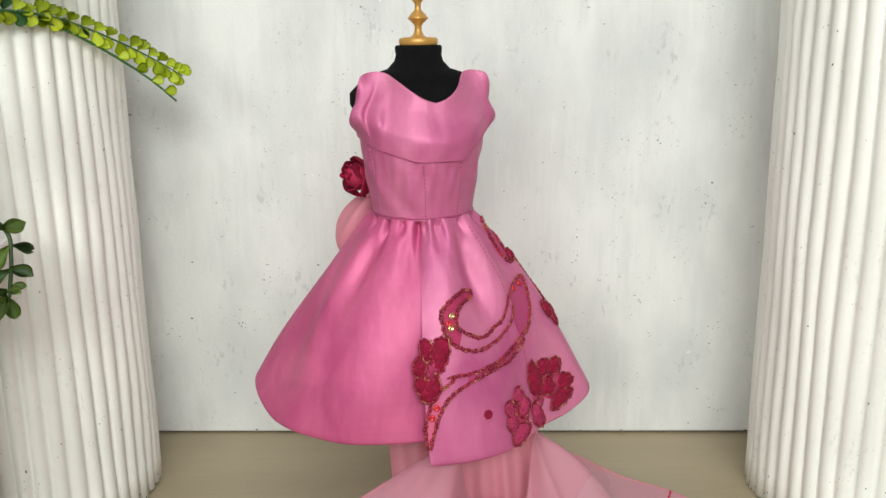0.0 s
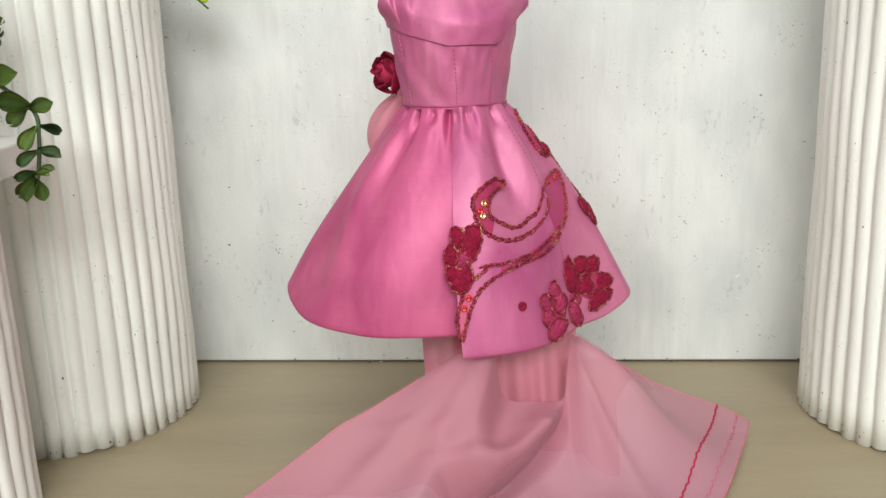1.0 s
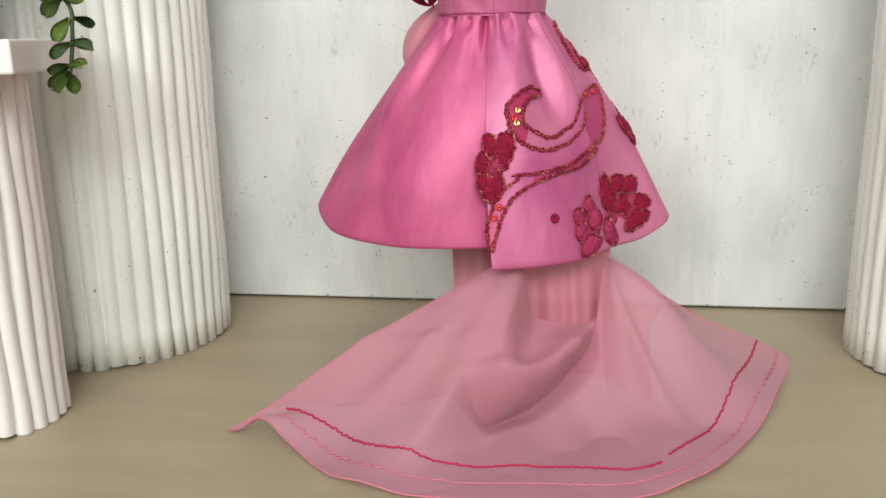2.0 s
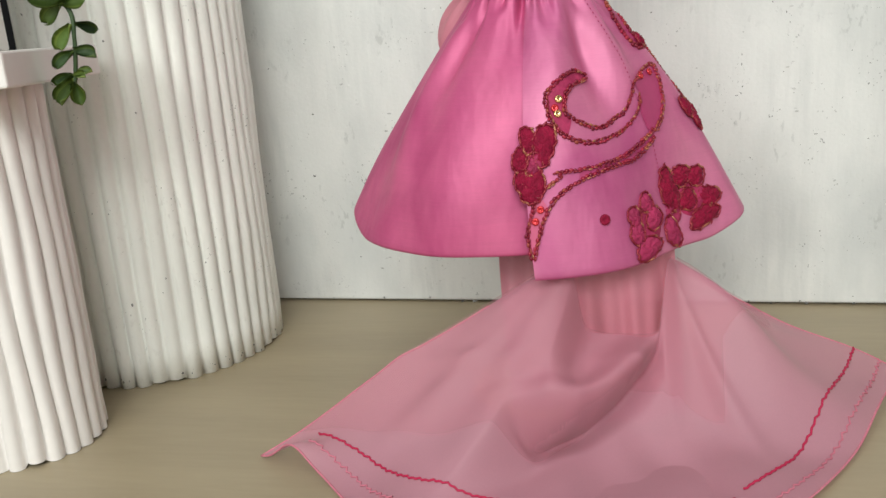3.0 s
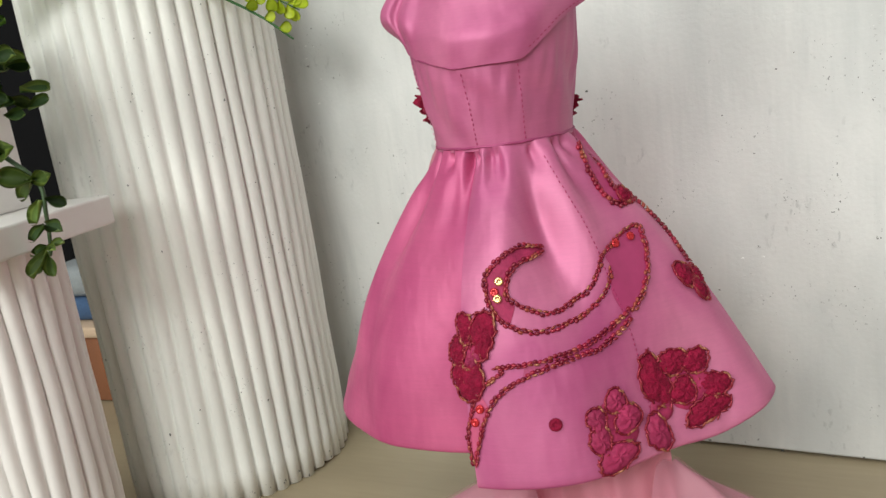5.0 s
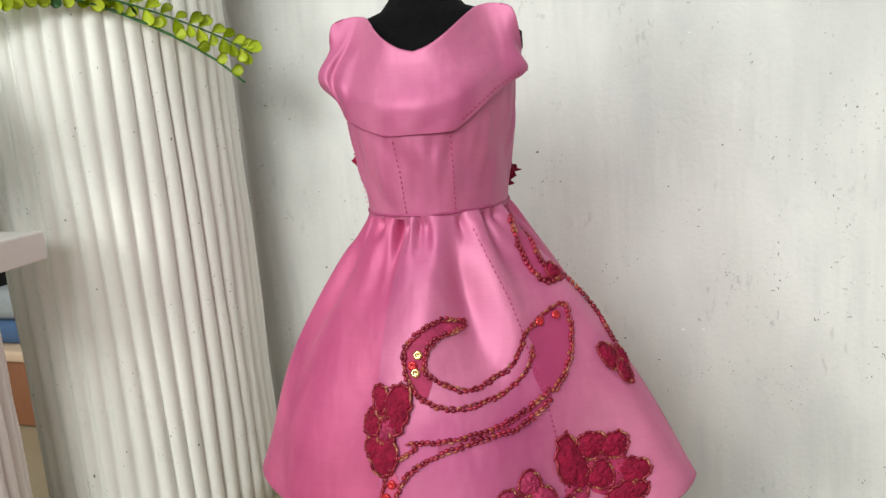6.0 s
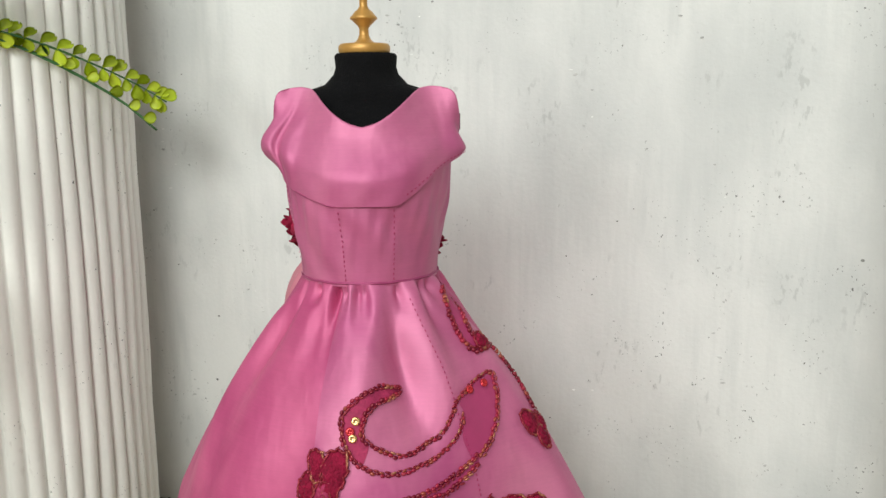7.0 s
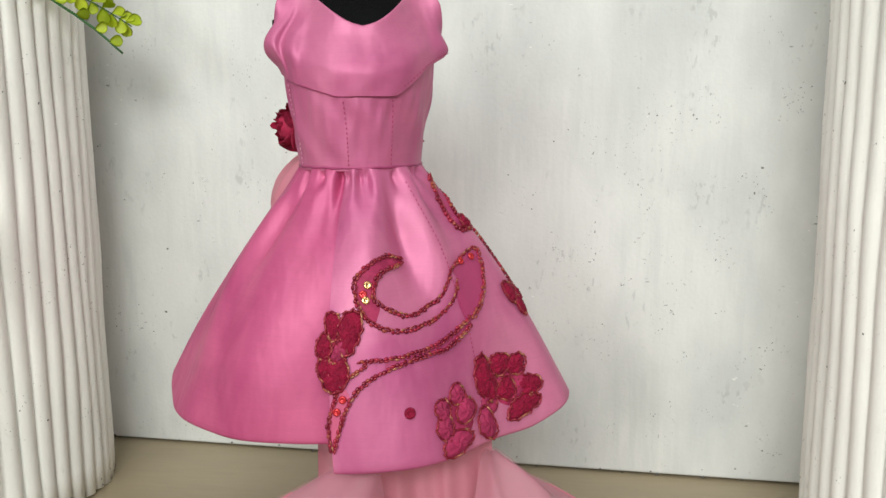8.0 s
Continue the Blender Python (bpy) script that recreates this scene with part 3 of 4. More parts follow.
def fern(points, pairs, size, seed, split):
    """A plastic fern frond: a spine with pairs of rounded leaflets, and a darker lower rib that parts from it near the tip."""
    top = thing("fern_frond", "yellow-green artificial fern frond arching over the column", "fern")
    g = random.Random(seed)
    line = spline(points, 90)
    part("spine", tube(bmesh.new(), line, lambda s: 0.0010 - 0.0007 * s, 5), FERN_DARK, top)
    for k in range(pairs):
        s = 0.04 + 0.95 * k / (pairs - 1)
        i = min(88, int(s * 90))
        p, q = Vector(line[i]), Vector(line[i + 1])
        d = (q - p).normalized()
        up = Vector((0.05, -0.35, 0.95))
        up = (up - up.dot(d) * d).normalized()
        out = d.cross(up)
        for sign in (1, -1):
            w = 0.55 * d + sign * 0.9 * (0.8 * up - 0.45 * out) + Vector((g.uniform(-0.12, 0.12), g.uniform(-0.15, 0.15), g.uniform(-0.1, 0.1)))
            pick = LEAFLETS_DARK[g.randrange(2)] if g.random() < (0.22 if s < 0.5 else 0.05) else LEAFLETS[g.randrange(3)]
            put_leaf(top, pick, p, w, (0.1, -1.0, 0.25), size * g.uniform(0.95, 1.25) * (1.0 - 0.12 * s))
    if split:
        low = [Vector(line[int(90 * (0.45 + 0.55 * s))]) + Vector((-0.001 - 0.002 * s, -0.004 * s, -0.0005 - 0.0115 * s**1.3)) for s in [i / 20 for i in range(21)]]
        part("rib", tube(bmesh.new(), low, lambda s: 0.0009 - 0.0004 * s, 5), FERN_DARK, top, "dark green lower rib")
        for k in range(9):
            p = low[min(19, 2 + 2 * k)]
            d = (low[min(20, 3 + 2 * k)] - p).normalized()
            put_leaf(top, LEAFLETS[g.randrange(3)], p, d * 0.7 + Vector((0.25, -0.1, 0.55)), (0.1, -1, 0.2), size * 0.92)
    return top


fern([(-0.230, 0.332, 0.196), (-0.226, 0.345, 0.236), (-0.205, 0.358, 0.2500), (-0.190, 0.370, 0.2535), (-0.178, 0.384, 0.2535), (-0.166, 0.399, 0.2500), (-0.152, 0.416, 0.2420), (-0.138, 0.430, 0.2325), (-0.1265, 0.437, 0.2240)], 31, 1.28, 3, True)
fern([(-0.226, 0.330, 0.196), (-0.226, 0.340, 0.245), (-0.208, 0.350, 0.2630), (-0.190, 0.360, 0.2670), (-0.172, 0.368, 0.2690), (-0.158, 0.380, 0.2720)], 23, 1.25, 9, False)

# ---- clutter behind the columns ----
box = thing("wooden_box", "reddish brown wooden box standing behind the column", "box")
part("body", block((0.13, 0.07, 0.046), (0, 0, 0), 0.002), BROWN_WOOD, box)
part("lid", block((0.134, 0.074, 0.008), (0, 0, 0.0462), 0.002), material("pale_wood", (0.55, 0.40, 0.28), rough=0.6, vary=0.15, scale=30, grain=200), box, "pale wooden lid")
box.matrix_world = pose(-0.382, 0.515, 0.0002, 0, 0, 4)
fold = thing("folded_cloth", "blue-grey folded cloth lying on the wooden box", "cloth")
part("cloth", block((0.10, 0.055, 0.016), (0, 0, 0), 0.006, 0, 3), BLUE_CLOTH, fold)
part("cloth", block((0.096, 0.052, 0.022), (0.002, 0.001, 0.0158), 0.008, 0, 3), GREY_CLOTH, fold)
fold.matrix_world = pose(-0.385, 0.517, 0.0546, 0, 0, 8)
panel = thing("dark_panel", "black upright panel with a thin grey rim behind the column", "panel")
part("board", block((0.30, 0.012, 0.36), (0, 0, 0), 0.002), BLACK_BOARD, panel)
panel.matrix_world = pose(-0.475, 0.585, 0.0002, 0, 0, 4)

# ---- the dress form ----
profile = [(0.0325, 0.0), (0.034, 0.002), (0.033, 0.005), (0.014, 0.008), (0.0045, 0.013), (0.0038, 0.05), (0.0038, 0.10)]
bm = lathe(profile, 32, (AXIS[0], AXIS[1] + 0.004))
gold_faces = len(bm.faces)
torso = [(0.017, 0.098, 1.0), (0.020, 0.125, 1.0), (0.0205, 0.150, 1.0), (0.0195, 0.166, 1.0), (0.021, 0.180, 1.05), (0.0235, 0.197, 1.0), (0.0275, 0.208, 0.76), (0.0306, 0.2135, 0.56), (0.0306, 0.2182, 0.42), (0.0255, 0.2232, 0.46), (0.0205, 0.2258, 0.60), (0.0136, 0.2280, 0.80), (0.0106, 0.2312, 0.97), (0.0099, 0.2335, 1.0), (0.0102, 0.2370, 1.0), (0.0096, 0.2378, 1.0)]
rings, sides = [], 40
for r, z, deep in torso:
    ring = []
    for k in range(sides):
        across, back = r * math.cos(2 * math.pi * k / sides), deep * r * math.sin(2 * math.pi * k / sides)
        ring.append(bm.verts.new((AXIS[0] + 0.970 * across - 0.242 * back, AXIS[1] + 0.242 * across + 0.970 * back, z)))
    rings.append(ring)
black = []
for a, b in zip(rings, rings[1:]):
    for k in range(sides):
        black.append(bm.faces.new((a[k], a[(k + 1) % sides], b[(k + 1) % sides], b[k])))
black += [bm.faces.new(rings[0][::-1]), bm.faces.new(rings[-1])]
for f in black:
    f.material_index = 1
finial = [(0.0080, 0.2378), (0.0084, 0.2385), (0.0084, 0.2400), (0.0078, 0.2408), (0.0034, 0.2412), (0.0022, 0.2422), (0.0016, 0.2436), (0.0015, 0.2456), (0.0021, 0.2466), (0.0032, 0.2476), (0.0040, 0.2484), (0.0044, 0.2486), (0.0044, 0.2492), (0.0039, 0.2496), (0.0030, 0.2508), (0.0018, 0.2518), (0.0013, 0.2528), (0.0013, 0.2548), (0.0022, 0.2560), (0.0032, 0.2572), (0.0034, 0.2578), (0.0024, 0.2592), (0.0010, 0.2602)]
sides = 28
rings = [[bm.verts.new((AXIS[0] + r * math.cos(2 * math.pi * k / sides), AXIS[1] - 0.001 + r * math.sin(2 * math.pi * k / sides), z)) for k in range(sides)] for r, z in finial]
for a, b in zip(rings, rings[1:]):
    for k in range(sides):
        bm.faces.new((a[k], a[(k + 1) % sides], b[(k + 1) % sides], b[k]))
bm.faces.new(rings[-1])
tagged(link_mesh("dress_form", bm, [BRASS, FELT]), "small black felt dress form with a turned gold finial and stand", "dress form")

# ---- the dress ----
dress = thing("doll_dress", "pink satin doll dress with red beaded embroidery and sheer train", "dress")


def lip(fn, hem, inner=0.0016):
    """fn with its last fifth of v turned under at the hem."""

    def at(u, v):
        if v <= 0.86:
            return fn(u, v / 0.86)
        x, y, z = fn(u, 1.0)
        dx, dy = x - AXIS[0], y - AXIS[1]
        n = math.hypot(dx, dy)
        a = (v - 0.86) / 0.14 * math.pi * 1.1
        back = inner * (1 - math.cos(a))
        up = -inner * math.sin(a) + max(0.0, (v - 0.95)) * 0.08
        return (x - dx / n * back, y - dy / n * back, z + up)

    return at


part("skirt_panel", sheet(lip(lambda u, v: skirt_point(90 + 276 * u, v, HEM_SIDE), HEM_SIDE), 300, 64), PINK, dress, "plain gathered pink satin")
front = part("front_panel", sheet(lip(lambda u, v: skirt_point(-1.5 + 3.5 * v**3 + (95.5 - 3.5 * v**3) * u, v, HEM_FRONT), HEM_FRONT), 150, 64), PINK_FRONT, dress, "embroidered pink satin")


def bodice_point(turn, z, off=0.0):
    """The close-fitting bodice round the axis."""
    a = radians(turn)
    wide, deep, cy = smooth([(0.160, 0.0226, 0.0236, 0.3765), (0.1665, 0.0223, 0.0234, 0.3765), (0.180, 0.0240, 0.0252, 0.3765), (0.192, 0.0262, 0.0270, 0.3768), (0.202, 0.0272, 0.0272, 0.377), (0.212, 0.0278, 0.0240, 0.3775), (0.220, 0.0290, 0.0165, 0.378), (0.2275, 0.0285, 0.0075, 0.378)], z)
    return (-0.0085 + (wide + off) * math.sin(a), cy - (deep + off) * math.cos(a), z)


TWIST = 17.0  # the bodice sits turned a little to its side on the form


def seam_height(turn):
    t = (turn - TWIST + 180) % 360 - 180
    side = 0.1995 if t < 0 else 0.2060
    return smooth([(0, 0.1915), (21, 0.1915), (26, 0.1922), (60, side - 0.0030), (82, side), (130, side), (180, side)], abs(t))


part("midriff", sheet(lambda u, v: bodice_point(360 * u, 0.1655 + (seam_height(360 * u) + 0.002 - 0.1655) * v, (0.00045 * math.sin(9 * u * 6.28 + 7 * v) + 0.00040 * math.sin(31 * u * 6.28 - 5 * v) * v * v + 0.00016 * math.sin(14 * v + 11 * u * 6.28) + 0.00014 * math.sin(8 * v - 19 * u * 6.28)) * math.sin(math.pi * v)), 240, 28, True), PINK_FRONT, dress, "darted pink satin midriff")


# Upper edge of the yoke: degrees, out to the side, back from the axis, height.
NECK = [(0, 0.0, -0.0226, 0.2142), (12, 0.0046, -0.0221, 0.2156), (26, 0.0094, -0.0198, 0.2186), (38, 0.0134, -0.0150, 0.2222), (46, 0.0160, -0.0098, 0.2248), (51, 0.0180, -0.0070, 0.2263), (62, 0.0232, -0.0058, 0.2268), (70, 0.0284, -0.0070, 0.2250), (76, 0.0298, -0.0064, 0.2195), (84, 0.0300, -0.0030, 0.2135), (96, 0.0284, 0.0050, 0.2112), (130, 0.0205, 0.0160, 0.2115), (155, 0.0110, 0.0212, 0.2140), (180, 0.0, 0.0225, 0.2150)]


def yoke_point(turn, v):
    t = (turn - TWIST + 180) % 360 - 180
    low = seam_height(turn) - 0.0005
    nx, ny, high = smooth(NECK, abs(t))
    sign = 1 if t >= 0 else -1
    z = low + (high - low) * v
    x, y, _ = bodice_point(t, min(z, 0.2115), 0.0011 + 0.0005 * math.sin(math.pi * v))
    w = max(0.0, v - 0.30) / 0.70
    w = w * w * (3 - 2 * w) * 0.35 + 0.65 * w**1.5
    x, y = x + (-0.0085 + sign * nx - x) * w, y + (0.3775 + ny - y) * w
    a = radians(t)
    # Cap sleeves: the yoke stands off below the shoulder tips.
    left, right = bell(t, -72, 17), bell(t, 74, 16)
    puff = 0.0058 * left * bell(v, 0.45, 0.24) + 0.0040 * right * bell(v, 0.16, 0.26)
    x += puff * math.sin(a)
    y -= puff * math.cos(a)
    # The armhole creases, and soft drawn folds towards the sleeves.
    y += 0.0026 * bell(t, -55 - 8 * (1 - v), 2.6) * bell(v, 0.42, 0.32) + 0.0008 * bell(t, 56, 5) * bell(v, 0.6, 0.3)
    y -= 0.0012 * bell(t, -47 - 8 * (1 - v), 4) * bell(v, 0.45, 0.35)
    pull = radians(t * 6 + 100 * v) + 1.5 * math.sin(radians(t * 2.3))
    y += 0.0006 * math.sin(pull) * bell(v, 0.38, 0.30) * (0.35 + bell(abs(t), 52, 18))
    y += 0.0003 * math.sin(radians(t * 13 - 70 * v)) * bell(v, 0.06, 0.12)
    c, d = math.cos(radians(TWIST)), math.sin(radians(TWIST))
    x, y = x + 0.0085, y - 0.3775
    return (-0.0085 + c * x - d * y, 0.3775 + d * x + c * y, z)


def yoke_sheet():
    def at(u, v):
        if v <= 0.9:
            return yoke_point(360 * u, v / 0.9)
        x, y, z = yoke_point(360 * u, 1.0)
        s = (v - 0.9) / 0.1
        dx, dy = x - AXIS[0], y - AXIS[1]
        n = math.hypot(dx, dy)
        return (x - dx / n * 0.0014 * s, y - dy / n * 0.0014 * s, z + 0.0006 * math.sin(math.pi * s) - 0.0012 * s * s)

    return sheet(at, 240, 36, True)


part("yoke", yoke_sheet(), PINK_FRONT, dress, "smooth pink satin yoke with cap sleeves")
part("waist_seam", tube(bmesh.new(), [bodice_point(3 * k, 0.1666 + 0.0001 * math.sin(k * 0.9), 0.0002) for k in range(121)], 0.0004, 6, False), PINK_DEEP, dress)
part("yoke_seam", tube(bmesh.new(), [bodice_point(3 * k, seam_height(3 * k) - 0.0004, 0.0005) for k in range(121)], 0.0004, 6, False), PINK_DEEP, dress)


def link_row(points, length, thick, jitter, seed, sides=5):
    """A cord of overlapping small links, like chain stitch, along points with normals."""
    g = random.Random(seed)
    bm = bmesh.new()
    for i in range(len(points) - 1):
        (p, n), (q, _) = points[i], points[i + 1]
        d = (q - p).normalized()
        d = (d + Vector((g.uniform(-1, 1), g.uniform(-1, 1), g.uniform(-1, 1))) * jitter).normalized()
        s = d.cross(n).normalized()
        m = s.cross(d)
        mid = p.lerp(q, 0.5) + s * thick * g.uniform(-0.5, 0.5) * (1 if i % 2 else -1)
        rings = []
        for t, r in ((-0.62, 0.25), (-0.3, 0.9), (0.3, 0.9), (0.62, 0.25)):
            rings.append([bm.verts.new(mid + d * length * t + thick * r * (math.cos(2 * math.pi * k / sides) * s + 0.8 * math.sin(2 * math.pi * k / sides) * m)) for k in range(sides)])
        for a, b in zip(rings, rings[1:]):
            for k in range(sides):
                bm.faces.new((a[k], a[(k + 1) % sides], b[(k + 1) % sides], b[k]))
        bm.faces.new(rings[0][::-1])
        bm.faces.new(rings[-1])
    return bm


def on_front(turn, v, off=0.0):
    """A place and normal on the front panel."""
    p = Vector(skirt_point(turn, v, HEM_FRONT))
    a, b = Vector(skirt_point(turn + 1, v, HEM_FRONT)), Vector(skirt_point(turn, v + 0.01, HEM_FRONT))
    n = (b - p).cross(a - p).normalized()
    if n.dot(p - Vector((*AXIS, p.z))) < 0:
        n = -n
    return p + n * off, n


def on_bodice(turn, z, off=0.0):
    p = Vector(bodice_point(turn, z))
    n = Vector((math.sin(radians(turn)), -math.cos(radians(turn)), 0))
    return p + n * off, n


def cord_on(surface, knots, step=0.0013, thick=0.00045, off=0.0004, mat=None, name="cord", jitter=0.25, seed=1, keep=1.0, side=0.0):
    dense = [surface(a, b, off) for a, b in spline(knots, 24 * len(knots))]
    pts, left = [dense[0]], 0.0
    for (p, n), (q, m) in zip(dense, dense[1:]):
        left += (q - p).length
        if left >= step:
            s = (q - p).normalized().cross(m) * side
            pts.append((q + s, m))
            left = 0.0
    return tagged(part(name, link_row(pts, step * keep, thick, jitter, seed), mat or CORD, dress), kind="stuff")


# Stitched seams of the bodice and the skirt.
for turn in (-52, 3, 41):
    cord_on(on_bodice, [(turn, 0.167), (turn, 0.178), (turn - 2, seam_height(turn) - 0.001)], 0.0015, 0.00019, 0.00035, PALE_STITCH if turn < 0 else STITCH, "stitching", 0.05, 7, 0.5)
cord_on(on_front, [(50, 0.05), (56, 0.3), (58, 0.55), (55, 0.78), (53, 0.9)], 0.0014, 0.00020, 0.0003, STITCH, "stitching", 0.05, 8, 0.5)
cord_on(lambda a, b, off: (Vector(yoke_point(a, b)) + Vector((math.sin(radians(a)), -math.cos(radians(a)), 0)) * off, Vector((math.sin(radians(a)), -math.cos(radians(a)), 0))), [(45, 0.06), (60, 0.06), (80, 0.07), (100, 0.08)], 0.0015, 0.00019, 0.00035, STITCH, "stitching", 0.05, 9, 0.5)

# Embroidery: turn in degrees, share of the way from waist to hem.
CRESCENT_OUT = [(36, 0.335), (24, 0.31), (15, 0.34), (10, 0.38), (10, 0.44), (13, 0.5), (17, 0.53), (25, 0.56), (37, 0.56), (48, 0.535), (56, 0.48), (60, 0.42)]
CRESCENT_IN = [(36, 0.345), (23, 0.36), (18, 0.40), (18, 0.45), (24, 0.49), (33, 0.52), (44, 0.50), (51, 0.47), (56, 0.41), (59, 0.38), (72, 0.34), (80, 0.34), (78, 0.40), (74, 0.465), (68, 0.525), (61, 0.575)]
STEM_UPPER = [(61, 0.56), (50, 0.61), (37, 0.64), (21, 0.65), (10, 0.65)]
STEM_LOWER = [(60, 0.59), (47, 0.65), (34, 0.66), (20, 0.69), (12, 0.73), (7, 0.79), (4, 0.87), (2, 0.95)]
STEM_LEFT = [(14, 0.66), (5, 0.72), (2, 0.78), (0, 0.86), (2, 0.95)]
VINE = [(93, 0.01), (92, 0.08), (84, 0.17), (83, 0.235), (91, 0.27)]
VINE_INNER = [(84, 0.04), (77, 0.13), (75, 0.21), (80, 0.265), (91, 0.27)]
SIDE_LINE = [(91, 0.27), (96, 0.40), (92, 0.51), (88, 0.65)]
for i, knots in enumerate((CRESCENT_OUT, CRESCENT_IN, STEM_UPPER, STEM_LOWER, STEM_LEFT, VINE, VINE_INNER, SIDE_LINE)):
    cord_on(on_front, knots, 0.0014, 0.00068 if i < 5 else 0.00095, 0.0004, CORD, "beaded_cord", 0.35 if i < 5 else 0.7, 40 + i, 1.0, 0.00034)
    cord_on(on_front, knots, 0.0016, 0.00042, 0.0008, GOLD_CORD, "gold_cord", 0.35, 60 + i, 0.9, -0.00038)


def patch(name, one, other, mat, off=0.00025, n=40):
    """A strip of sheer cloth sewn between two cords."""
    a, b = spline(one, n), spline(other, n)
    return part(name, sheet(lambda u, v: on_front(*[p + (q - p) * v for p, q in zip(a[round(u * n)], b[round(u * n)])], off)[0], n, 6), mat, dress)


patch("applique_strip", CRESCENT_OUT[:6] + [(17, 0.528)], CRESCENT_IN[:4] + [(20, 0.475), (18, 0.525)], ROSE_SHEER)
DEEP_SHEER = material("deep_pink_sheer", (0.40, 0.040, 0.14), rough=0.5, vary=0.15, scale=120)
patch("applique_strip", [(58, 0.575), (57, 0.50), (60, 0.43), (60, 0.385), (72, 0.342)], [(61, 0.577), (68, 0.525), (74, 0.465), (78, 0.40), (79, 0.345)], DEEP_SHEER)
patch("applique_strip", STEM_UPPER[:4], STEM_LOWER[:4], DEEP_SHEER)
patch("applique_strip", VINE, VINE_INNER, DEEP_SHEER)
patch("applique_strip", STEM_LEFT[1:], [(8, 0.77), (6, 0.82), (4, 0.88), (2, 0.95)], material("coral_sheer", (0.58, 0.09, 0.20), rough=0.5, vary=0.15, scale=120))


def petal(turn, v, wide, tall, lean, mat, seed, outline):
    """A padded cloth petal with a cord round it; wide and tall in metres."""
    wide, tall = (1.24 if turn < 20 else 1.42 if turn < 57 else 1.52) * wide, 1.20 * tall
    mid, n = on_front(turn, v)
    side = Vector((math.cos(radians(turn)), math.sin(radians(turn)), 0))
    side = (side - side.dot(n) * n).normalized()
    up = n.cross(side)
    up = up if up.z > 0 else -up
    c, s = math.cos(radians(lean)), math.sin(radians(lean))
    side, up = c * side + s * up, c * up - s * side
    g = random.Random(seed)
    ph = g.uniform(0, 6)

    def at(u, w):
        a = 2 * math.pi * u
        r = w * (1 + 0.07 * math.sin(3 * a + ph))
        dome = 0.0015 * max(0.0, 1 - w * w) ** 0.6 + (0.0014 * math.sin(5 * a + 7 * w + ph) + 0.0010 * math.sin(11 * a - 9 * w + 2 * ph)) * w * max(0.0, 1 - w)
        flat = mid + side * wide * 0.5 * r * math.cos(a) + up * tall * 0.5 * r * math.sin(a)
        return flat + n * (dome + 0.0002)

    ob = part("petal", sheet(at, 28, 7, True), mat, dress)
    ring = [(at(k / 26, 1.0 + 0.05 * math.sin(k * 2.1 + ph)) + n * 0.0005, n) for k in range(27)]
    tagged(part("gold_cord", link_row(ring, 0.0014 * max(wide, tall) / 0.009, 0.00042, 0.4, seed + 1), outline, dress), kind="stuff")
    return ob


for i, (turn, v, wide, tall, lean, mat) in enumerate((
    (1.0, 0.53, 0.0045, 0.0080, 8, RED_CLOTH), (7.5, 0.55, 0.0062, 0.0125, -12, RED_CLOTH), (-2.5, 0.60, 0.0042, 0.0080, 0, RED_CLOTH),
    (3.5, 0.615, 0.0042, 0.0070, -20, ROSE_SHEER), (2.5, 0.69, 0.0066, 0.0105, -18, RED_CLOTH), (-2.0, 0.67, 0.0038, 0.0070, 0, RED_CLOTH),
    (58, 0.80, 0.0064, 0.0150, 14, RED_CLOTH), (66.5, 0.755, 0.0066, 0.0066, 0, RED_CLOTH), (74.5, 0.775, 0.0064, 0.0064, 0, RED_CLOTH),
    (77, 0.865, 0.0070, 0.0066, -20, RED_CLOTH), (66, 0.85, 0.0056, 0.0074, -20, RED_CLOTH), (72, 0.925, 0.0105, 0.0060, 8, RED_CLOTH),
    (45, 0.81, 0.0054, 0.0060, 0, ROSE_SHEER), (39, 0.845, 0.0046, 0.0066, 10, ROSE_SHEER), (47, 0.87, 0.0072, 0.0072, 20, ROSE_SHEER),
    (39, 0.905, 0.0050, 0.0076, 0, ROSE_SHEER), (42.5, 0.965, 0.0100, 0.0066, 14, ROSE_SHEER), (54, 0.945, 0.0056, 0.0100, 10, ROSE_SHEER),
    (84, 0.535, 0.0042, 0.0075, 10, RED_CLOTH), (86.5, 0.60, 0.0036, 0.0070, 10, RED_CLOTH), (89.5, 0.565, 0.0034, 0.0062, 0, RED_CLOTH), (84, 0.245, 0.0040, 0.0050, 0, RED_CLOTH),
)):
    petal(turn, v, wide, tall, lean, mat, 100 + 3 * i, GOLD_CORD)


def disc(turn, v, across, mat, name, off=0.0006):
    mid, n = on_front(turn, v, off)
    side = n.cross(Vector((0, 0, 1))).normalized()
    up = side.cross(n)
    prof = ((0.0, 0.3), (0.35, 0.3), (0.5, 0.55), (0.95, 0.4), (1.0, 0.0))
    return part(name, sheet(lambda u, w: mid + across * 0.5 * prof[round(w * 4)][0] * (math.cos(2 * math.pi * u) * side + math.sin(2 * math.pi * u) * up) + n * 0.001 * prof[round(w * 4)][1], 14, 4, True), mat, dress)


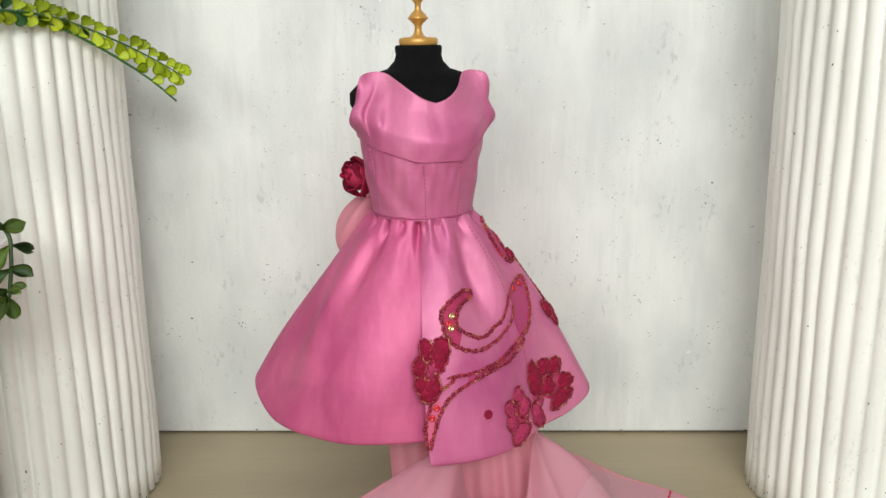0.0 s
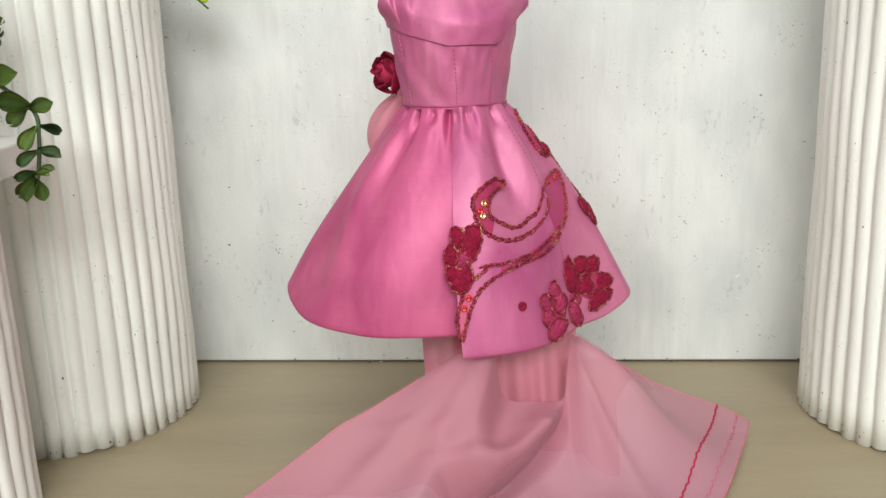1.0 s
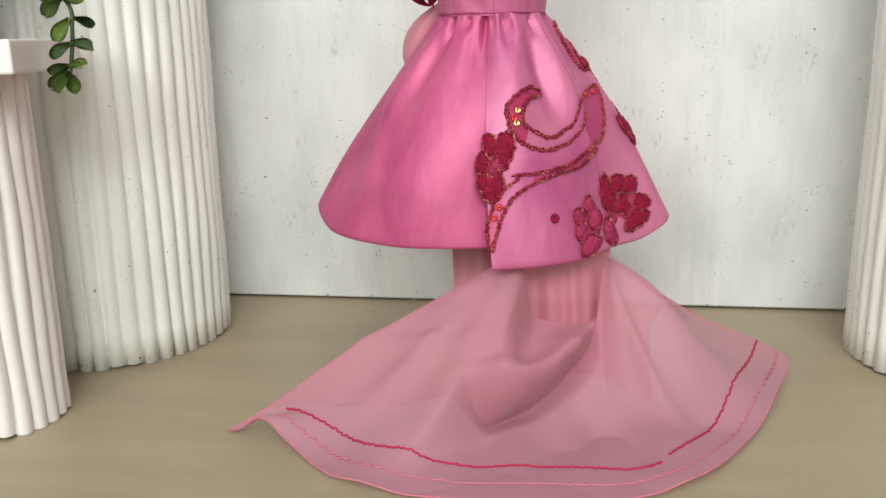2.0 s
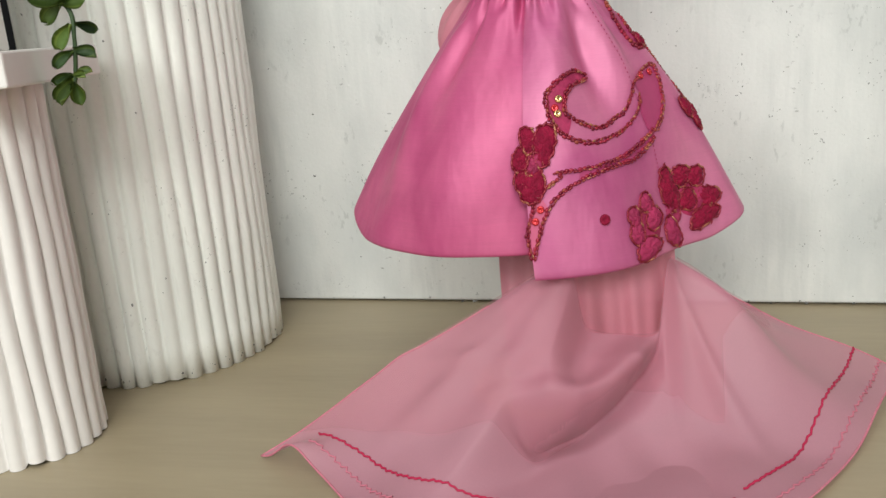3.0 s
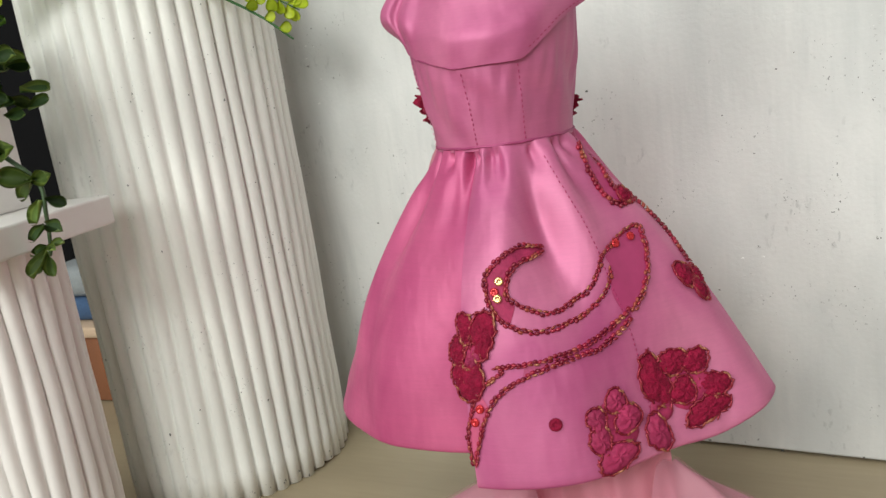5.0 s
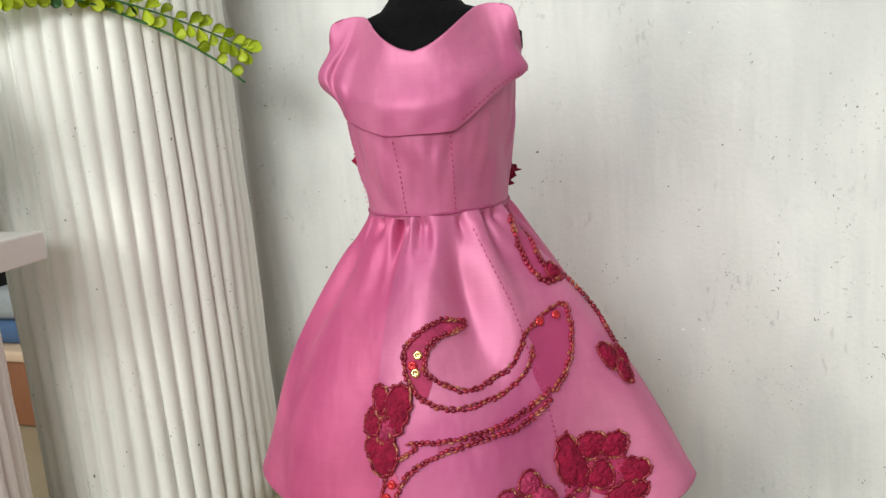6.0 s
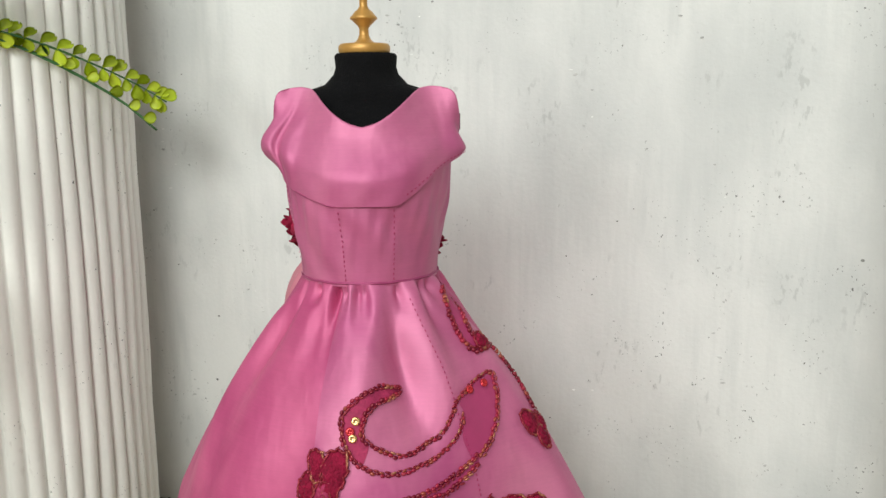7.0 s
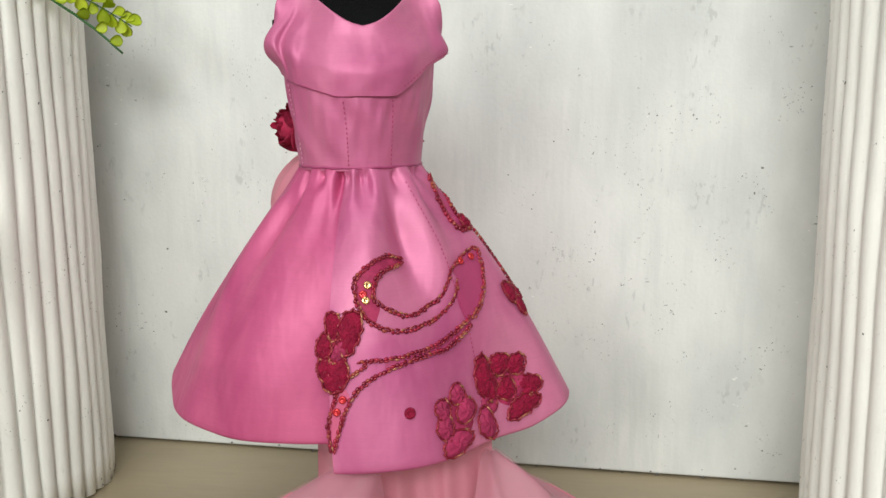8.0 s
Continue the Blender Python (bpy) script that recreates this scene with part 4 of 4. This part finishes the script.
for turn, v, across in ((43.5, 0.885, 0.0165), (68.5, 0.840, 0.0150), (57, 0.885, 0.0080), (4.5, 0.575, 0.0075)):
    disc(turn, v, across, ROSE_SHEER, "applique_patch", 0.0002)
disc(28, 0.83, 0.0040, RED_CLOTH, "red_dot", 0.0003)
for turn, v, mat in ((15, 0.40, SEQUIN_GOLD), (14, 0.45, SEQUIN_GOLD), (13, 0.43, SEQUIN_RED), (5, 0.77, SEQUIN_RED), (3, 0.81, SEQUIN_RED), (66, 0.365, SEQUIN_RED), (74, 0.36, SEQUIN_RED)):
    disc(turn, v, 0.0027, mat, "sequin", 0.0007)


def rose(x, y, z, size, seed, way):
    """A small gathered cloth rose: rolled, ruffled petals round a core."""
    g = random.Random(seed)
    turn = Vector((0, 0, 1)).rotation_difference(Vector(way)).to_matrix()
    core = bmesh.new()
    bmesh.ops.create_icosphere(core, subdivisions=2, radius=size * 0.40)
    bmesh.ops.translate(core, vec=Vector((x, y, z)) - turn @ Vector((0, 0, size * 0.18)), verts=core.verts)
    core = part("rose", core, ROSE_CLOTH, dress, "red ruffled cloth rose")
    for k in range(11):
        a0, r0 = 2.4 * k + g.uniform(-0.3, 0.3), size * (0.10 + 0.062 * k)
        span, ph, tall = g.uniform(1.7, 2.4) + 1.2 / (1 + k), g.uniform(0, 6), g.uniform(0.32, 0.46)

        def at(u, v):
            a = a0 + span * (u - 0.5)
            edge = math.sin(math.pi * u) ** 0.5
            r = r0 * (0.80 + 0.26 * v - 0.14 * v ** 4) + size * 0.020 * math.sin(7 * a + ph) * v
            h = size * (tall * v * edge - 0.045 * k + 0.018 * math.sin(8 * a + ph) * v)
            return Vector((r * math.cos(a), r * math.sin(a), h))

        bm = sheet(lambda u, v: Vector((x, y, z)) + turn @ at(u, v), 12, 6)
        bmesh.ops.solidify(bm, geom=bm.faces[:], thickness=0.0005)
        part("rose_petal", bm, ROSE_CLOTH, core)


rose(-0.0402, 0.386, 0.1808, 0.0150, 70, (-0.8, -0.55, 0.2))
rose(0.0085, 0.3965, 0.1740, 0.0085, 71, (0.8, 0.5, 0.2))
rose(-0.012, 0.4045, 0.176, 0.0095, 72, (0, 1, 0.2))


def loop_point(u, v):
    """The puffed sheer bow loop behind the waist."""
    a = 2 * math.pi * u
    s = math.sin(math.pi * v)
    w = 0.0025 + 0.0062 * s
    cx, cy, cz = -0.027 - 0.0155 * math.sin(2.2 * v), 0.396 - 0.004 * v, 0.175 - 0.037 * v
    return (cx + w * math.cos(a) * 0.9, cy + w * math.sin(a) * 0.9, cz + 0.003 * math.sin(3 * a) * s)


part("bow_loop", sheet(loop_point, 28, 18, True), TULLE_DENSE, dress, "sheer pink organza bow loop")
# Narrow sheer tail that hangs below the hem.
part("bow_tail", sheet(lambda u, v: (-0.031 + 0.009 * v + 0.024 * u + 0.0012 * math.sin(7 * v), 0.402 - 0.050 * v + 0.0022 * math.sin(9 * u), 0.170 - 0.166 * v), 14, 30), TULLE_DENSE, dress, "hanging organza tail")

# ---- the train ----
# Inner edge under the hem, outer edge on the table, both run from left to right.
INNER = [(0, -0.012, 0.337, 0.0635), (0.16, -0.003, 0.333, 0.068), (0.29, 0.0055, 0.332, 0.0675), (0.345, 0.0085, 0.336, 0.0475), (0.40, 0.013, 0.339, 0.0425), (0.51, 0.023, 0.342, 0.0405), (0.60, 0.0345, 0.342, 0.0410), (0.645, 0.0365, 0.344, 0.0500), (0.70, 0.039, 0.350, 0.066), (0.85, 0.0425, 0.358, 0.063), (1, 0.0450, 0.365, 0.0575)]
OUTER = [(0, -0.116, 0.316, 0.001), (0.10, -0.086, 0.298, 0.004), (0.22, -0.058, 0.276, 0.001), (0.38, -0.015, 0.266, 0.001), (0.54, 0.036, 0.269, 0.001), (0.68, 0.071, 0.287, 0.002), (0.82, 0.101, 0.328, 0.004), (0.93, 0.122, 0.370, 0.005), (1, 0.1310, 0.391, 0.0075)]


def train_point(u, w):
    ix, iy, iz = smooth(INNER, u)
    ox, oy, oz = smooth(OUTER, u)
    x, y = ix + (ox - ix) * w, iy + (oy - iy) * w
    # One deep fold: the left side runs out in a crest that hangs over the lower right side.
    across = u - (0.60 - 0.93 * w)
    over = 1 / (1 + math.exp(-max(-40, min(40, across / 0.0085))))
    begin = max(0.0, min(1.0, (u - 0.24) / 0.12))
    begin = begin * begin * (3 - 2 * begin)
    settle = max(0.0, min(1.0, (u - 0.60) / 0.26))
    settle = settle * settle * (3 - 2 * settle)
    left = 1.0 + 1.65 * max(0.0, min(1.0, u / 0.42))
    fall = left + begin * over * (7.0 - 6.0 * settle - left)
    z = oz + (iz - oz) * (1 - w) ** fall
    reach = min(1.0, w * 12) * begin / (1 + math.exp((w - 0.39) * 50))
    crest, hollow = bell(across, -0.014, 0.030 if across > -0.014 else 0.085) * reach, bell(across, 0.030, 0.028) * reach
    z += 0.0075 * crest - 0.0020 * hollow
    x += 0.0065 * crest - 0.0040 * hollow
    y -= 0.0088 * crest - 0.0060 * hollow
    z += 0.0016 * bell(across, -0.16, 0.05) * bell(w, 0.32, 0.2) - 0.0012 * bell(across, -0.09, 0.03) * bell(w, 0.25, 0.15)
    # Lesser folds and creases that fan out from the hem.
    z += 0.0060 * bell(u, 0.86 - 0.05 * w, 0.035) * bell(w, 0.35, 0.3)
    z += 0.0040 * bell(u, 0.76 - 0.02 * w, 0.018) * bell(w, 0.3, 0.28) * min(1, w * 6)
    z += 0.0034 * bell(u, 0.20 + 0.04 * w, 0.050) * bell(w, 0.55, 0.28)
    z += 0.0030 * bell(u, 0.13 - 0.03 * w, 0.025) * bell(w, 0.5, 0.25)
    z += 0.0016 * math.sin(16 * u + 4 * w) * bell(w, 0.5, 0.4) + 0.0006 * math.sin(47 * u - 9 * w) * min(1, 3 * w)
    z += 0.0075 * bell(u, 0.055, 0.03) * bell(w, 1.0, 0.12)
    z += 0.0012 * math.sin(30 * u) * w * w
    return (x, y, max(z, 0.0011 + 0.0004 * math.sin(25 * u + 11 * w)))


train = part("train", sheet(train_point, 460, 140), TULLE, dress, "sheer pink organza train spread on the table")
# A second, shorter layer of the same cloth with an uneven lower edge lies on it.
LINING = [(0.0, 0.86), (0.08, 0.74), (0.20, 0.52), (0.32, 0.38), (0.42, 0.24), (0.50, 0.10), (0.60, 0.10), (0.66, 0.16), (0.73, 0.42), (0.76, 0.36), (0.80, 0.30), (0.86, 0.40), (0.90, 0.46), (1.0, 0.36)]


def straight(knots, x):
    """The value at x on straight lines between (x, value) knots."""
    for (a, p), (b, q) in zip(knots, knots[1:]):
        if x <= b:
            return p + (q - p) * (x - a) / (b - a)
    return knots[-1][1]


def lining_point(u, v):
    w = v * straight(LINING, u)
    x, y, z = train_point(u, w)
    return (x, y - 0.0004, z + 0.0010 + 0.0005 * math.sin(23 * u + 6 * v))


part("train_lining", sheet(lining_point, 240, 50), TULLE_LINING, dress, "shorter second layer of sheer pink organza")
part("train_hem", tube(bmesh.new(), [train_point(i / 160, 1.0) for i in range(161)], 0.0004, 6), PINK_THREAD, train, "rolled pink hem")
part("train_hem", tube(bmesh.new(), [train_point(0.0, i / 60) for i in range(8, 61)], 0.00035, 6), PINK_THREAD, train, "rolled pink hem")
part("train_hem", tube(bmesh.new(), [train_point(1.0, i / 60) for i in range(12, 61)], 0.00035, 6), PINK_THREAD, train, "rolled pink hem")


def zigzag(w, dip, first, last, step, swing, thick, mat, name, label):
    pts = []
    n = int((last - first) / step)
    for i in range(n + 1):
        u = first + (last - first) * i / n
        x, y, z = train_point(u, w - dip * bell(u, 0.42, 0.24) + swing * (1 if i % 2 else -1) * (0.6 + 0.4 * math.sin(i * 1.7)))
        pts.append((x, y, z + thick * 0.9))
    return part(name, tube(bmesh.new(), pts, thick, 5), mat, train, label)


zigzag(0.85, 0.19, 0.03, 0.645, 0.0052, 0.0055, 0.00044, RED_THREAD, "stitch_line", "dark red zigzag stitch line")
zigzag(0.80, 0.14, 0.665, 1.0, 0.0052, 0.0055, 0.00044, RED_THREAD, "stitch_line", "dark red zigzag stitch line")
zigzag(0.925, 0.09, 0.05, 1.0, 0.0050, 0.010, 0.00036, PINK_THREAD, "stitch_line", "pink zigzag stitch line")


def drop_point(u, v):
    """The pleated part that hangs from inside the skirt down to the table."""
    x = -0.002 + 0.0455 * u + 0.004 * (v - 0.5)
    y = 0.342 + (0.0030 * math.sin(u * 15 + 0.8) + 0.0010 * math.sin(u * 37)) * (0.4 + 0.6 * v) - 0.002 * v + 0.015 * u
    return (x, y, 0.078 - 0.076 * v)


part("train_drop", sheet(drop_point, 90, 20), TULLE_PALE, dress, "pleated organza hanging inside the skirt")
